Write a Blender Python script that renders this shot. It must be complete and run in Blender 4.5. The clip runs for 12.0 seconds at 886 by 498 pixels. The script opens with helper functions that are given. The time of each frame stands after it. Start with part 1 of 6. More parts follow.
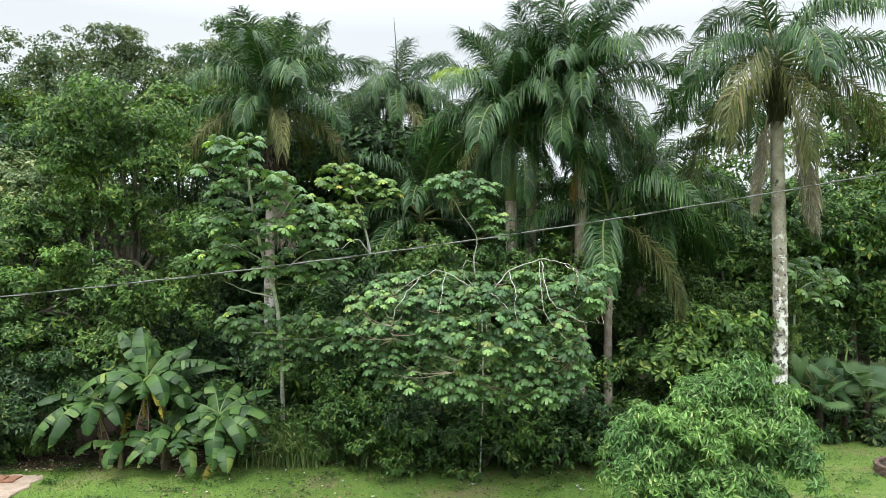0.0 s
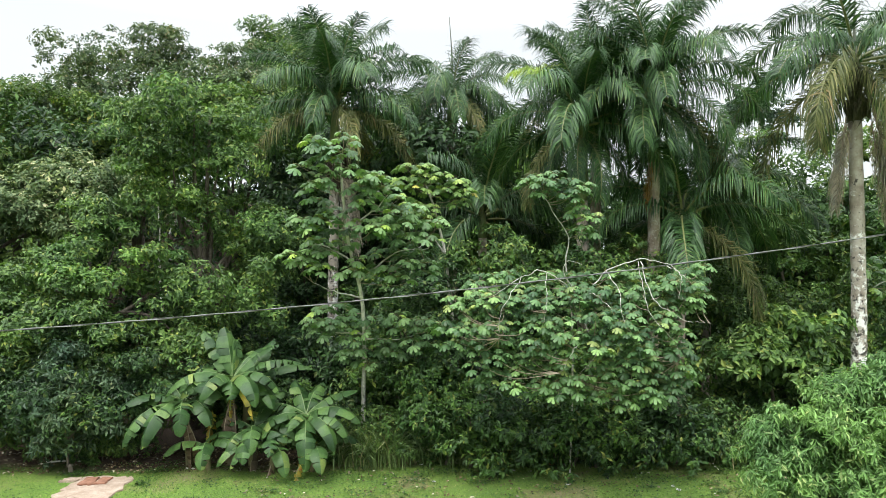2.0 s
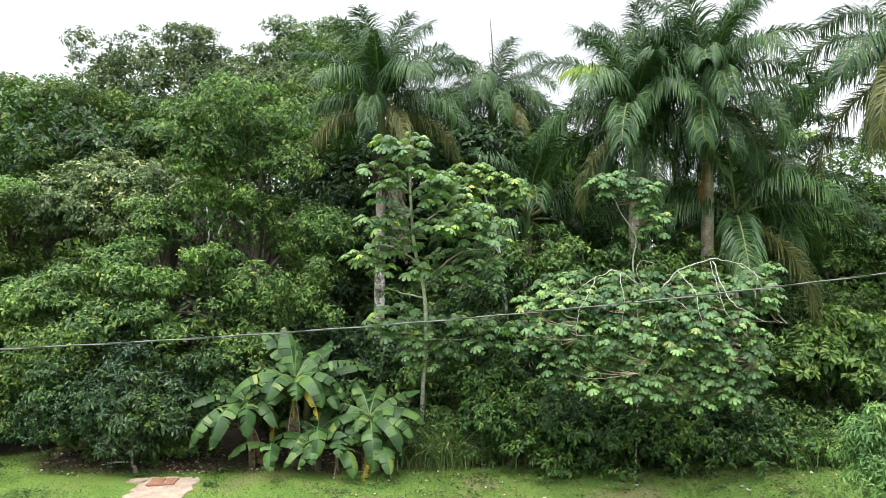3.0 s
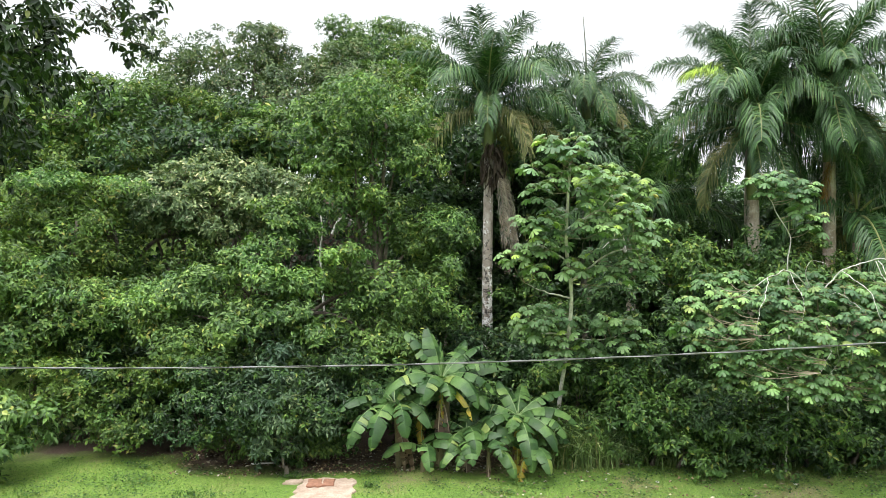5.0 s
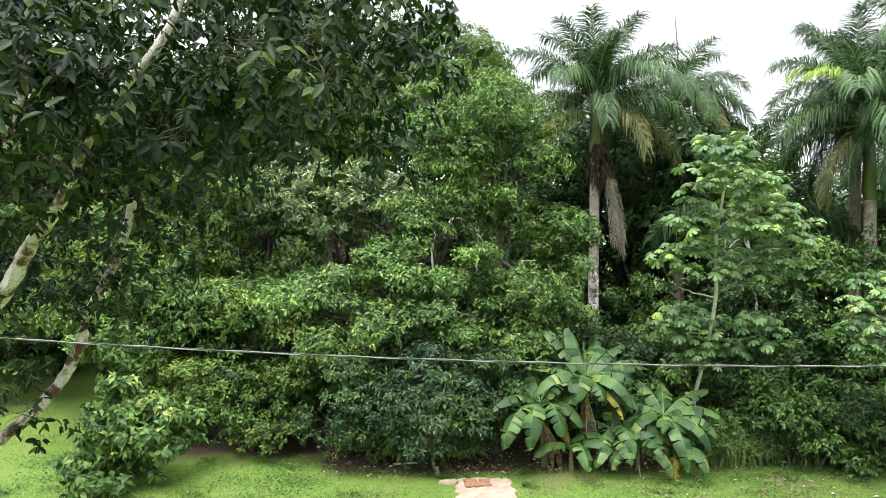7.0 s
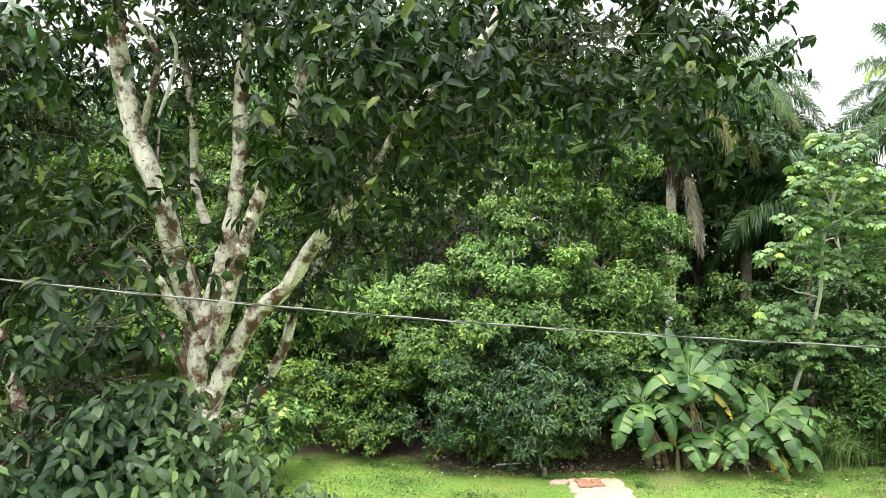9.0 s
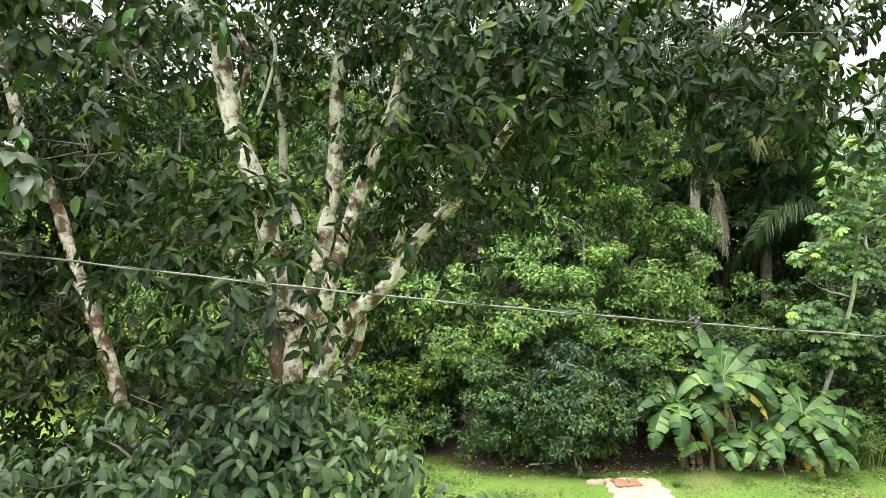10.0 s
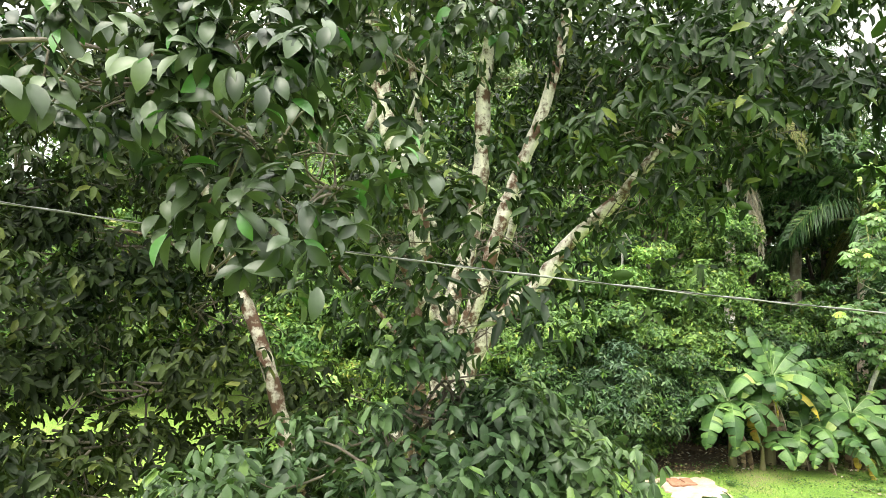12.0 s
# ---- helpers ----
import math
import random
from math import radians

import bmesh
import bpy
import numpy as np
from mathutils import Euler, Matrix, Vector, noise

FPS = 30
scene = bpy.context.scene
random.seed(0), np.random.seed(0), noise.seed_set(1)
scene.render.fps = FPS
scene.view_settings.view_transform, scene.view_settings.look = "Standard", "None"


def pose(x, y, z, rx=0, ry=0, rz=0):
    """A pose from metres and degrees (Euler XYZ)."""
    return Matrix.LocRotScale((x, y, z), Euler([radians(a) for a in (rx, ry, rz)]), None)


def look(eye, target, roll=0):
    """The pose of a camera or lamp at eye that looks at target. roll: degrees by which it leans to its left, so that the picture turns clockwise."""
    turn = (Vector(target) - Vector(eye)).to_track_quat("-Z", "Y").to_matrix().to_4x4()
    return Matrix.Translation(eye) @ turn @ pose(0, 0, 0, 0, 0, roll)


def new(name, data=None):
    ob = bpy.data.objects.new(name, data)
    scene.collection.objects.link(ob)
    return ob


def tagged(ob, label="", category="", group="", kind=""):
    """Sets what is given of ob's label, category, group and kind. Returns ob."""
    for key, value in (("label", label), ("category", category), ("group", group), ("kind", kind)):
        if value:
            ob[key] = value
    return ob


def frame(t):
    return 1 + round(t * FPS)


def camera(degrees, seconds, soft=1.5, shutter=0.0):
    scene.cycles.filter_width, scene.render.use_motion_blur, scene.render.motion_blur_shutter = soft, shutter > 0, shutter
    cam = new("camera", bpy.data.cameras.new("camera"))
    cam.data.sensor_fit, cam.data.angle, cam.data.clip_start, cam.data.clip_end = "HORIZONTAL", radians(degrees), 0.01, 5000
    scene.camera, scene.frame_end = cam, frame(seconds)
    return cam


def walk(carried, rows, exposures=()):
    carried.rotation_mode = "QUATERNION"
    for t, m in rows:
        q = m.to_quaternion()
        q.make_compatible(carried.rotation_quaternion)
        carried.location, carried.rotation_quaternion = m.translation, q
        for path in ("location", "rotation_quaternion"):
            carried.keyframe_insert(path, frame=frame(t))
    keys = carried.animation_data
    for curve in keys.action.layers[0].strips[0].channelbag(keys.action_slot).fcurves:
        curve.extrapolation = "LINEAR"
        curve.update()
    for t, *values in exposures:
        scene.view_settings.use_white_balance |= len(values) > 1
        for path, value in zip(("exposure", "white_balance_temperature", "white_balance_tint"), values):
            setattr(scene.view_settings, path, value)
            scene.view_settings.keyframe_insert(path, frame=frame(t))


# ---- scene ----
cam = camera(66.0, 12.0, 0.45)
EYE = 5.05
ROWS = [
    (0.0, 0.000, 0.000, 0.000, 0.00, 0.00, -0.00),
    (0.5, -0.367, 0.004, -0.003, -0.02, 0.01, -0.03),
    (1.0, -0.839, 0.014, -0.003, -0.07, 0.01, 0.00),
    (1.5, -1.411, 0.026, -0.011, -0.14, 0.02, -0.00),
    (2.0, -2.046, 0.049, 0.004, -0.15, -0.02, 0.08),
    (2.5, -2.757, 0.069, 0.003, -0.18, -0.01, 0.08),
    (3.0, -3.519, 0.086, 0.007, -0.20, -0.02, 0.12),
    (5.0, -7.032, 0.130, 0.032, -0.67, -0.07, 0.16),
    (5.5, -7.937, 0.144, 0.035, -0.79, -0.07, 0.17),
    (6.0, -8.816, 0.170, 0.042, -0.89, -0.07, 0.19),
    (6.5, -9.655, 0.183, 0.033, -0.95, -0.06, 0.19),
    (7.0, -10.460, 0.192, 0.032, -1.02, -0.06, 0.21),
    (9.0, -12.825, 0.279, -0.004, -1.00, 0.09, 0.33),
    (9.5, -13.274, 0.301, -0.003, -1.15, 0.08, 0.29),
    (10.0, -13.686, 0.317, -0.002, -1.30, 0.06, 0.28),
    (10.5, -14.066, 0.338, 0.002, -1.43, 0.05, 0.25),
    (11.0, -14.401, 0.353, 0.003, -1.56, 0.03, 0.21),
    (11.5, -14.704, 0.360, 0.004, -1.66, 0.02, 0.17),
    (12.0, -14.991, 0.361, 0.007, -1.79, -0.02, 0.13),
]
walk(cam, [(t, pose(x, y, EYE + z, 90 + pitch, roll, yaw)) for t, x, y, z, yaw, pitch, roll in ROWS],
     [(0.0, -0.05, 6350, 8), (3.0, 0.19, 6450, 10), (5.0, 0.28, 6500, 10), (7.0, 0.39, 6500, 10), (9.0, 0.71, 6650, 8), (10.5, 0.73, 6900, 6), (11.0, 0.79, 7000, 5), (12.0, 1.04, 7150, 4)])

# ---- light: bright overcast sky ----
world = bpy.data.worlds.new("overcast_sky")
scene.world = world
world.use_nodes = True
wn, wl = world.node_tree.nodes, world.node_tree.links
sky = wn.new("ShaderNodeTexSky")
sky.sky_type, sky.sun_disc = "NISHITA", False
sky.sun_elevation, sky.sun_rotation = radians(60), radians(205)
cloud = wn.new("ShaderNodeTexNoise")
cloud.inputs["Scale"].default_value, cloud.inputs["Detail"].default_value = 2.2, 5.0
ramp = wn.new("ShaderNodeValToRGB")
ramp.color_ramp.elements[0].position, ramp.color_ramp.elements[1].position = 0.3, 0.7
ramp.color_ramp.elements[0].color, ramp.color_ramp.elements[1].color = (8.7, 9.1, 9.45, 1), (9.6, 9.85, 9.95, 1)
veil = wn.new("ShaderNodeMix")
veil.data_type = "RGBA"
veil.inputs["Factor"].default_value = 0.94
wl.new(cloud.outputs["Fac"], ramp.inputs["Fac"])
wl.new(sky.outputs["Color"], veil.inputs["A"])
wl.new(ramp.outputs["Color"], veil.inputs["B"])
# an overcast sky is about three times brighter overhead than at the horizon
where = wn.new("ShaderNodeTexCoord")
height = wn.new("ShaderNodeSeparateXYZ")
wl.new(where.outputs["Generated"], height.inputs["Vector"])
rise = wn.new("ShaderNodeMapRange")
rise.inputs["From Min"].default_value, rise.inputs["From Max"].default_value = 0.3, 1.0
rise.inputs["To Min"].default_value, rise.inputs["To Max"].default_value = 0.106, 0.43
wl.new(height.outputs["Z"], rise.inputs["Value"])
wl.new(veil.outputs["Result"], wn["Background"].inputs["Color"])
wl.new(rise.outputs["Result"], wn["Background"].inputs["Strength"])
sun = new("sun", bpy.data.lights.new("sun", "SUN"))
sun.data.energy, sun.data.angle, sun.data.color = 2.7, radians(35), (1.0, 0.97, 0.92)
sun.matrix_world = look((-6, -12, 25), (0, 1, 0))


# ---- materials ----
def material(name):
    m = bpy.data.materials.new(name)
    m.use_nodes = True
    return m, m.node_tree.nodes, m.node_tree.links, m.node_tree.nodes["Principled BSDF"]


def ramp_of(n, stops):
    r = n.new("ShaderNodeValToRGB")
    while len(r.color_ramp.elements) < len(stops):
        r.color_ramp.elements.new(0.5)
    for e, (p, c) in zip(r.color_ramp.elements, stops):
        e.position, e.color = p, (*c, 1)
    return r


def noise_of(n, l, scale, detail=4.0, rough=0.6, stretch=None):
    t = n.new("ShaderNodeTexNoise")
    t.inputs["Scale"].default_value, t.inputs["Detail"].default_value, t.inputs["Roughness"].default_value = scale, detail, rough
    c = n.new("ShaderNodeTexCoord")
    if stretch:
        mp = n.new("ShaderNodeMapping")
        mp.inputs["Scale"].default_value = stretch
        l.new(c.outputs["Object"], mp.inputs["Vector"])
        l.new(mp.outputs["Vector"], t.inputs["Vector"])
    else:
        l.new(c.outputs["Object"], t.inputs["Vector"])
    return t


def mix_of(n, l, fac, a, b, mode="MIX"):
    x = n.new("ShaderNodeMix")
    x.data_type, x.blend_type = "RGBA", mode
    for sock, v in (("Factor", fac), ("A", a), ("B", b)):
        if isinstance(v, bpy.types.NodeSocket):
            l.new(v, x.inputs[sock])
        elif isinstance(v, (int, float)):
            x.inputs[sock].default_value = v
        else:
            x.inputs[sock].default_value = (*v, 1)
    return x.outputs["Result"]


def bump_of(n, l, height, strength, distance, bsdf):
    b = n.new("ShaderNodeBump")
    b.inputs["Strength"].default_value, b.inputs["Distance"].default_value = strength, distance
    l.new(height, b.inputs["Height"])
    l.new(b.outputs["Normal"], bsdf.inputs["Normal"])


def leaf_material(name, dark, mid, bright, odd, rough=0.42, glow=0.3, clump=0.7, odd_share=0.03, spec=0.28):
    """Leaves: a colour for every leaf, a slow drift over the crown, a few odd ones, light that comes through."""
    m, n, l, p = material(name)
    dark, mid, bright, odd = [tuple(v * 0.93 + (c[0] * 0.3 + c[1] * 0.6 + c[2] * 0.1) * 0.07 * w for v, w in zip(c, (1.15, 1.0, 1.1))) for c in (dark, mid, bright, odd)]
    dark, mid, bright, odd = [tuple(min(0.7, v * k) for v in c) for c, k in ((dark, 0.7), (mid, 0.95), (bright, 1.2), (odd, 1.2))]
    geo = n.new("ShaderNodeNewGeometry")
    r = ramp_of(n, [(0.0, dark), (0.55, mid), (0.93, bright), (1.0 - odd_share, odd)])
    drift = noise_of(n, l, clump, 3.0)
    wide = ramp_of(n, [(0.36, (0.6, 0.68, 0.68)), (0.64, (1.3, 1.22, 1.03))])
    l.new(drift.outputs["Fac"], wide.inputs["Fac"])
    l.new(geo.outputs["Random Per Island"], r.inputs["Fac"])
    col = mix_of(n, l, 1.0, r.outputs["Color"], wide.outputs["Color"], "MULTIPLY")
    vein = noise_of(n, l, 40.0, 2.0)
    fine = ramp_of(n, [(0.3, (0.85, 0.85, 0.85)), (0.7, (1.12, 1.12, 1.12))])
    l.new(vein.outputs["Fac"], fine.inputs["Fac"])
    col = mix_of(n, l, 1.0, col, fine.outputs["Color"], "MULTIPLY")
    l.new(col, p.inputs["Base Color"])
    p.inputs["Roughness"].default_value = rough
    p.inputs["Specular IOR Level"].default_value = spec
    tr = n.new("ShaderNodeBsdfTranslucent")
    warm = mix_of(n, l, 1.0, col, (1.25, 1.4, 0.75), "MULTIPLY")
    l.new(warm, tr.inputs["Color"])
    mx = n.new("ShaderNodeMixShader")
    mx.inputs["Fac"].default_value = glow * 0.6
    l.new(p.outputs["BSDF"], mx.inputs[1])
    l.new(tr.outputs["BSDF"], mx.inputs[2])
    l.new(mx.outputs["Shader"], n["Material Output"].inputs["Surface"])
    return m


def bark_material(name, base, blotch, crust, scale=3.0, share=0.5, rough=0.85):
    m, n, l, p = material(name)
    big = noise_of(n, l, scale, 6.0, 0.65)
    r = ramp_of(n, [(share - 0.06, base), (share + 0.06, blotch)])
    l.new(big.outputs["Fac"], r.inputs["Fac"])
    spots = noise_of(n, l, scale * 5, 5.0, 0.7)
    r2 = ramp_of(n, [(0.56, (0, 0, 0)), (0.66, (1, 1, 1))])
    l.new(spots.outputs["Fac"], r2.inputs["Fac"])
    col = mix_of(n, l, r2.outputs["Color"], r.outputs["Color"], crust)
    grain = noise_of(n, l, 14.0, 4.0, 0.6, (1, 1, 0.25))
    g = ramp_of(n, [(0.3, (0.7, 0.7, 0.7)), (0.7, (1.2, 1.2, 1.2))])
    l.new(grain.outputs["Fac"], g.inputs["Fac"])
    col = mix_of(n, l, 1.0, col, g.outputs["Color"], "MULTIPLY")
    l.new(col, p.inputs["Base Color"])
    p.inputs["Roughness"].default_value = rough
    bump_of(n, l, spots.outputs["Fac"], 0.6, 0.02, p)
    return m


def plain_material(name, a, b, scale=6.0, rough=0.8, bump=0.3, dist=0.01, stretch=None):
    m, n, l, p = material(name)
    t = noise_of(n, l, scale, 6.0, 0.65, stretch)
    r = ramp_of(n, [(0.3, a), (0.7, b)])
    l.new(t.outputs["Fac"], r.inputs["Fac"])
    f = noise_of(n, l, scale * 9, 3.0, 0.6)
    g = ramp_of(n, [(0.3, (0.8, 0.8, 0.8)), (0.7, (1.15, 1.15, 1.15))])
    l.new(f.outputs["Fac"], g.inputs["Fac"])
    l.new(mix_of(n, l, 1.0, r.outputs["Color"], g.outputs["Color"], "MULTIPLY"), p.inputs["Base Color"])
    p.inputs["Roughness"].default_value = rough
    bump_of(n, l, f.outputs["Fac"], bump, dist, p)
    return m


M_MID = leaf_material("leaf_green", (0.035, 0.085, 0.02), (0.06, 0.14, 0.03), (0.1, 0.2, 0.035), (0.17, 0.2, 0.04))
M_BRIGHT = leaf_material("leaf_bright_green", (0.052, 0.115, 0.03), (0.09, 0.18, 0.044), (0.145, 0.245, 0.056), (0.22, 0.27, 0.06), glow=0.32)
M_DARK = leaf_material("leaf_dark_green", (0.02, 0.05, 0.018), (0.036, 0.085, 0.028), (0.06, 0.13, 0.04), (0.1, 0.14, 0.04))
M_YELLOW = leaf_material("leaf_yellow_green", (0.05, 0.105, 0.02), (0.085, 0.165, 0.028), (0.135, 0.215, 0.035), (0.2, 0.2, 0.045), glow=0.35)
M_PALE = leaf_material("leaf_grey_green", (0.085, 0.15, 0.06), (0.14, 0.22, 0.09), (0.24, 0.3, 0.15), (0.42, 0.42, 0.26), rough=0.5, odd_share=0.15)
M_BLUE = leaf_material("leaf_blue_green", (0.04, 0.085, 0.045), (0.07, 0.13, 0.07), (0.12, 0.19, 0.11), (0.15, 0.19, 0.1))
M_LANCE = leaf_material("leaf_fresh_lance", (0.1, 0.215, 0.06), (0.15, 0.29, 0.085), (0.21, 0.375, 0.125), (0.3, 0.38, 0.16), glow=0.36)
M_CECRO = leaf_material("leaf_lobed_green", (0.11, 0.2, 0.08), (0.14, 0.26, 0.105), (0.19, 0.32, 0.125), (0.25, 0.38, 0.07), rough=0.45, glow=0.36, odd_share=0.1)
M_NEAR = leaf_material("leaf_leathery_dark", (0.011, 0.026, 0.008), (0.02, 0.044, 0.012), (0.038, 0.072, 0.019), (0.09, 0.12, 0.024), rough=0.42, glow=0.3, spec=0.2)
# Glossier copy of M_NEAR, its colour lightened and greyed for sky sheen
M_NEAR_LIT = leaf_material("leaf_leathery_glossy_lit", (0.018, 0.038, 0.014), (0.034, 0.06, 0.026), (0.06, 0.09, 0.045), (0.035, 0.12, 0.022), rough=0.38, glow=0.2, spec=0.4, odd_share=0.16)
# Leaning tree's leaves: shade is put into this darker leaf colour
M_OLIVE_SHADE = leaf_material("leaf_olive_shaded", (0.012, 0.021, 0.008), (0.022, 0.036, 0.011), (0.038, 0.057, 0.018), (0.07, 0.085, 0.02), rough=0.48, glow=0.28, spec=0.12)
M_STAINED = bark_material("bark_red_brown_stained", (0.09, 0.05, 0.034), (0.17, 0.105, 0.075), (0.45, 0.42, 0.38), 5.0, 0.5)
M_DULL = leaf_material("leaf_dull_olive", (0.06, 0.11, 0.045), (0.09, 0.15, 0.06), (0.135, 0.185, 0.08), (0.17, 0.16, 0.09), rough=0.5, odd_share=0.08)
M_SAPLING = leaf_material("leaf_leathery_mid", (0.03, 0.062, 0.024), (0.052, 0.1, 0.038), (0.085, 0.145, 0.06), (0.1, 0.17, 0.04), rough=0.38, glow=0.26, spec=0.3)
M_PALM = leaf_material("palm_leaflet_green", (0.024, 0.074, 0.022), (0.037, 0.1, 0.031), (0.062, 0.14, 0.043), (0.1, 0.165, 0.045), rough=0.42, glow=0.3, spec=0.34)
M_PALM_YOUNG = leaf_material("palm_leaflet_yellow_green", (0.22, 0.36, 0.03), (0.32, 0.5, 0.05), (0.42, 0.58, 0.08), (0.42, 0.5, 0.08), rough=0.4, glow=0.35)
M_PALM_OLD = leaf_material("palm_leaflet_fading", (0.085, 0.11, 0.036), (0.125, 0.15, 0.048), (0.19, 0.19, 0.075), (0.24, 0.18, 0.09), rough=0.5, glow=0.3)
M_PALM_DEAD = leaf_material("palm_leaflet_dead", (0.26, 0.22, 0.185), (0.36, 0.315, 0.265), (0.44, 0.39, 0.335), (0.24, 0.17, 0.12), rough=0.8, glow=0.15, spec=0.2)
M_PALM_RUST = leaf_material("palm_leaflet_rust", (0.22, 0.1, 0.02), (0.32, 0.16, 0.03), (0.4, 0.24, 0.05), (0.2, 0.1, 0.03), rough=0.7)
M_BANANA = leaf_material("banana_leaf_green", (0.038, 0.1, 0.026), (0.06, 0.135, 0.036), (0.09, 0.175, 0.05), (0.14, 0.2, 0.05), rough=0.45, spec=0.32, glow=0.36, clump=2.0)
M_BANANA_YELLOW = leaf_material("banana_leaf_yellow", (0.3, 0.26, 0.03), (0.42, 0.33, 0.04), (0.35, 0.38, 0.05), (0.3, 0.16, 0.04), glow=0.35, clump=3.0)
M_BANANA_DEAD = leaf_material("banana_leaf_dead", (0.09, 0.06, 0.04), (0.15, 0.105, 0.07), (0.22, 0.16, 0.11), (0.1, 0.06, 0.04), rough=0.85, glow=0.12, spec=0.2)
M_GRASS = leaf_material("lawn_blade", (0.075, 0.175, 0.024), (0.12, 0.245, 0.034), (0.17, 0.3, 0.05), (0.28, 0.27, 0.11), rough=0.6, glow=0.3, clump=1.1, odd_share=0.06, spec=0.2)
M_REED = leaf_material("tall_grass_blade", (0.1, 0.17, 0.055), (0.16, 0.25, 0.085), (0.22, 0.31, 0.12), (0.32, 0.3, 0.17), rough=0.45, odd_share=0.1)
M_FAN = leaf_material("fan_palm_leaf", (0.045, 0.1, 0.036), (0.075, 0.15, 0.055), (0.11, 0.2, 0.075), (0.18, 0.2, 0.07), rough=0.45, glow=0.25)
# Brighter leaves for cushion tops: new growth, plus top light put into the colour
M_LIT_FLUSH = leaf_material("leaf_lit_new_growth", (0.065, 0.165, 0.035), (0.125, 0.26, 0.055), (0.2, 0.335, 0.075), (0.25, 0.3, 0.07), glow=0.36)
LIT_GROWTH = {"leaf_green": M_BRIGHT, "leaf_bright_green": M_LIT_FLUSH, "leaf_dark_green": M_MID, "leaf_yellow_green": M_LIT_FLUSH, "leaf_blue_green": M_MID}
M_LEANING = bark_material("bark_red_brown_mottled", (0.1, 0.05, 0.032), (0.5, 0.46, 0.4), (0.06, 0.034, 0.022), 8.0, 0.52)
M_BLOTCH = bark_material("bark_lichen_blotched", (0.095, 0.048, 0.03), (0.64, 0.6, 0.53), (0.075, 0.042, 0.028), 6.5, 0.475)
M_PALM_BARK = bark_material("palm_trunk_grey", (0.3, 0.24, 0.185), (0.43, 0.37, 0.31), (0.55, 0.53, 0.49), 2.5, 0.5)


def lichen_trunk():
    """Grey-brown ringed palm bark, crusted white and black over its lower half."""
    m, n, l, p = material("palm_trunk_white_lichen")
    base = noise_of(n, l, 3.0, 6.0, 0.65)
    r = ramp_of(n, [(0.35, (0.23, 0.19, 0.155)), (0.5, (0.36, 0.315, 0.27)), (0.65, (0.47, 0.43, 0.385))])
    l.new(base.outputs["Fac"], r.inputs["Fac"])
    c = n.new("ShaderNodeTexCoord")
    s = n.new("ShaderNodeSeparateXYZ")
    l.new(c.outputs["Object"], s.inputs["Vector"])
    low = n.new("ShaderNodeMapRange")
    low.inputs["From Min"].default_value, low.inputs["From Max"].default_value = 8.4, 1.6
    low.inputs["To Min"].default_value, low.inputs["To Max"].default_value = -0.035, 0.125
    l.new(s.outputs["Z"], low.inputs["Value"])
    for scale, colour, push in ((9.0, (0.055, 0.05, 0.045), 0.0), (5.0, (0.74, 0.73, 0.71), 0.0)):
        k = noise_of(n, l, scale, 7.0, 0.72)
        a = n.new("ShaderNodeMath")
        l.new(k.outputs["Fac"], a.inputs[0])
        l.new(low.outputs["Result"], a.inputs[1])
        cut = ramp_of(n, [(0.6, (0, 0, 0)), (0.64, (1, 1, 1))])
        l.new(a.outputs["Value"], cut.inputs["Fac"])
        col = mix_of(n, l, cut.outputs["Color"], r.outputs["Color"] if scale > 6 else col, colour)
    l.new(col, p.inputs["Base Color"])
    p.inputs["Roughness"].default_value = 0.9
    bump_of(n, l, base.outputs["Fac"], 0.6, 0.02, p)
    return m


M_PALM_WHITE = lichen_trunk()
M_WHITE_BARK = bark_material("bark_whitish", (0.4, 0.38, 0.33), (0.6, 0.58, 0.53), (0.24, 0.21, 0.165), 5.0, 0.47)
M_BARK = bark_material("bark_brown", (0.07, 0.055, 0.042), (0.13, 0.11, 0.085), (0.18, 0.17, 0.13), 3.0, 0.5)
M_SHAFT = plain_material("palm_crownshaft", (0.07, 0.11, 0.03), (0.14, 0.17, 0.045), 3.0, 0.5, 0.1, 0.01, (1, 1, 0.2))
M_BOOT = plain_material("palm_fibre_dark", (0.025, 0.018, 0.013), (0.075, 0.052, 0.035), 20.0, 0.95, 0.8, 0.02, (1, 1, 0.15))
M_FIBRE = plain_material("palm_fibre_green_brown", (0.04, 0.045, 0.022), (0.11, 0.1, 0.05), 22.0, 0.95, 0.9, 0.03, (1, 1, 0.12))
M_RACHIS = plain_material("palm_rachis", (0.13, 0.15, 0.045), (0.2, 0.21, 0.08), 6.0, 0.5)
M_RACHIS_DEAD = plain_material("palm_rachis_dead", (0.22, 0.17, 0.12), (0.33, 0.27, 0.2), 6.0, 0.8)
M_STEM = plain_material("banana_pseudostem", (0.12, 0.11, 0.05), (0.22, 0.19, 0.09), 8.0, 0.6, 0.3, 0.01, (1, 1, 0.15))
M_RIB = plain_material("banana_midrib", (0.11, 0.18, 0.06), (0.18, 0.25, 0.09), 8.0, 0.45)
M_CONCRETE = plain_material("pale_concrete", (0.3, 0.215, 0.155), (0.52, 0.42, 0.33), 5.0, 0.9, 0.4, 0.01)
M_CLAY = plain_material("red_clay_tile", (0.2, 0.085, 0.05), (0.38, 0.2, 0.125), 9.0, 0.9, 0.4, 0.008)
M_STICK = plain_material("bleached_wood", (0.62, 0.59, 0.52), (0.78, 0.75, 0.69), 10.0, 0.8, 0.3, 0.005, (0.2, 1, 1))
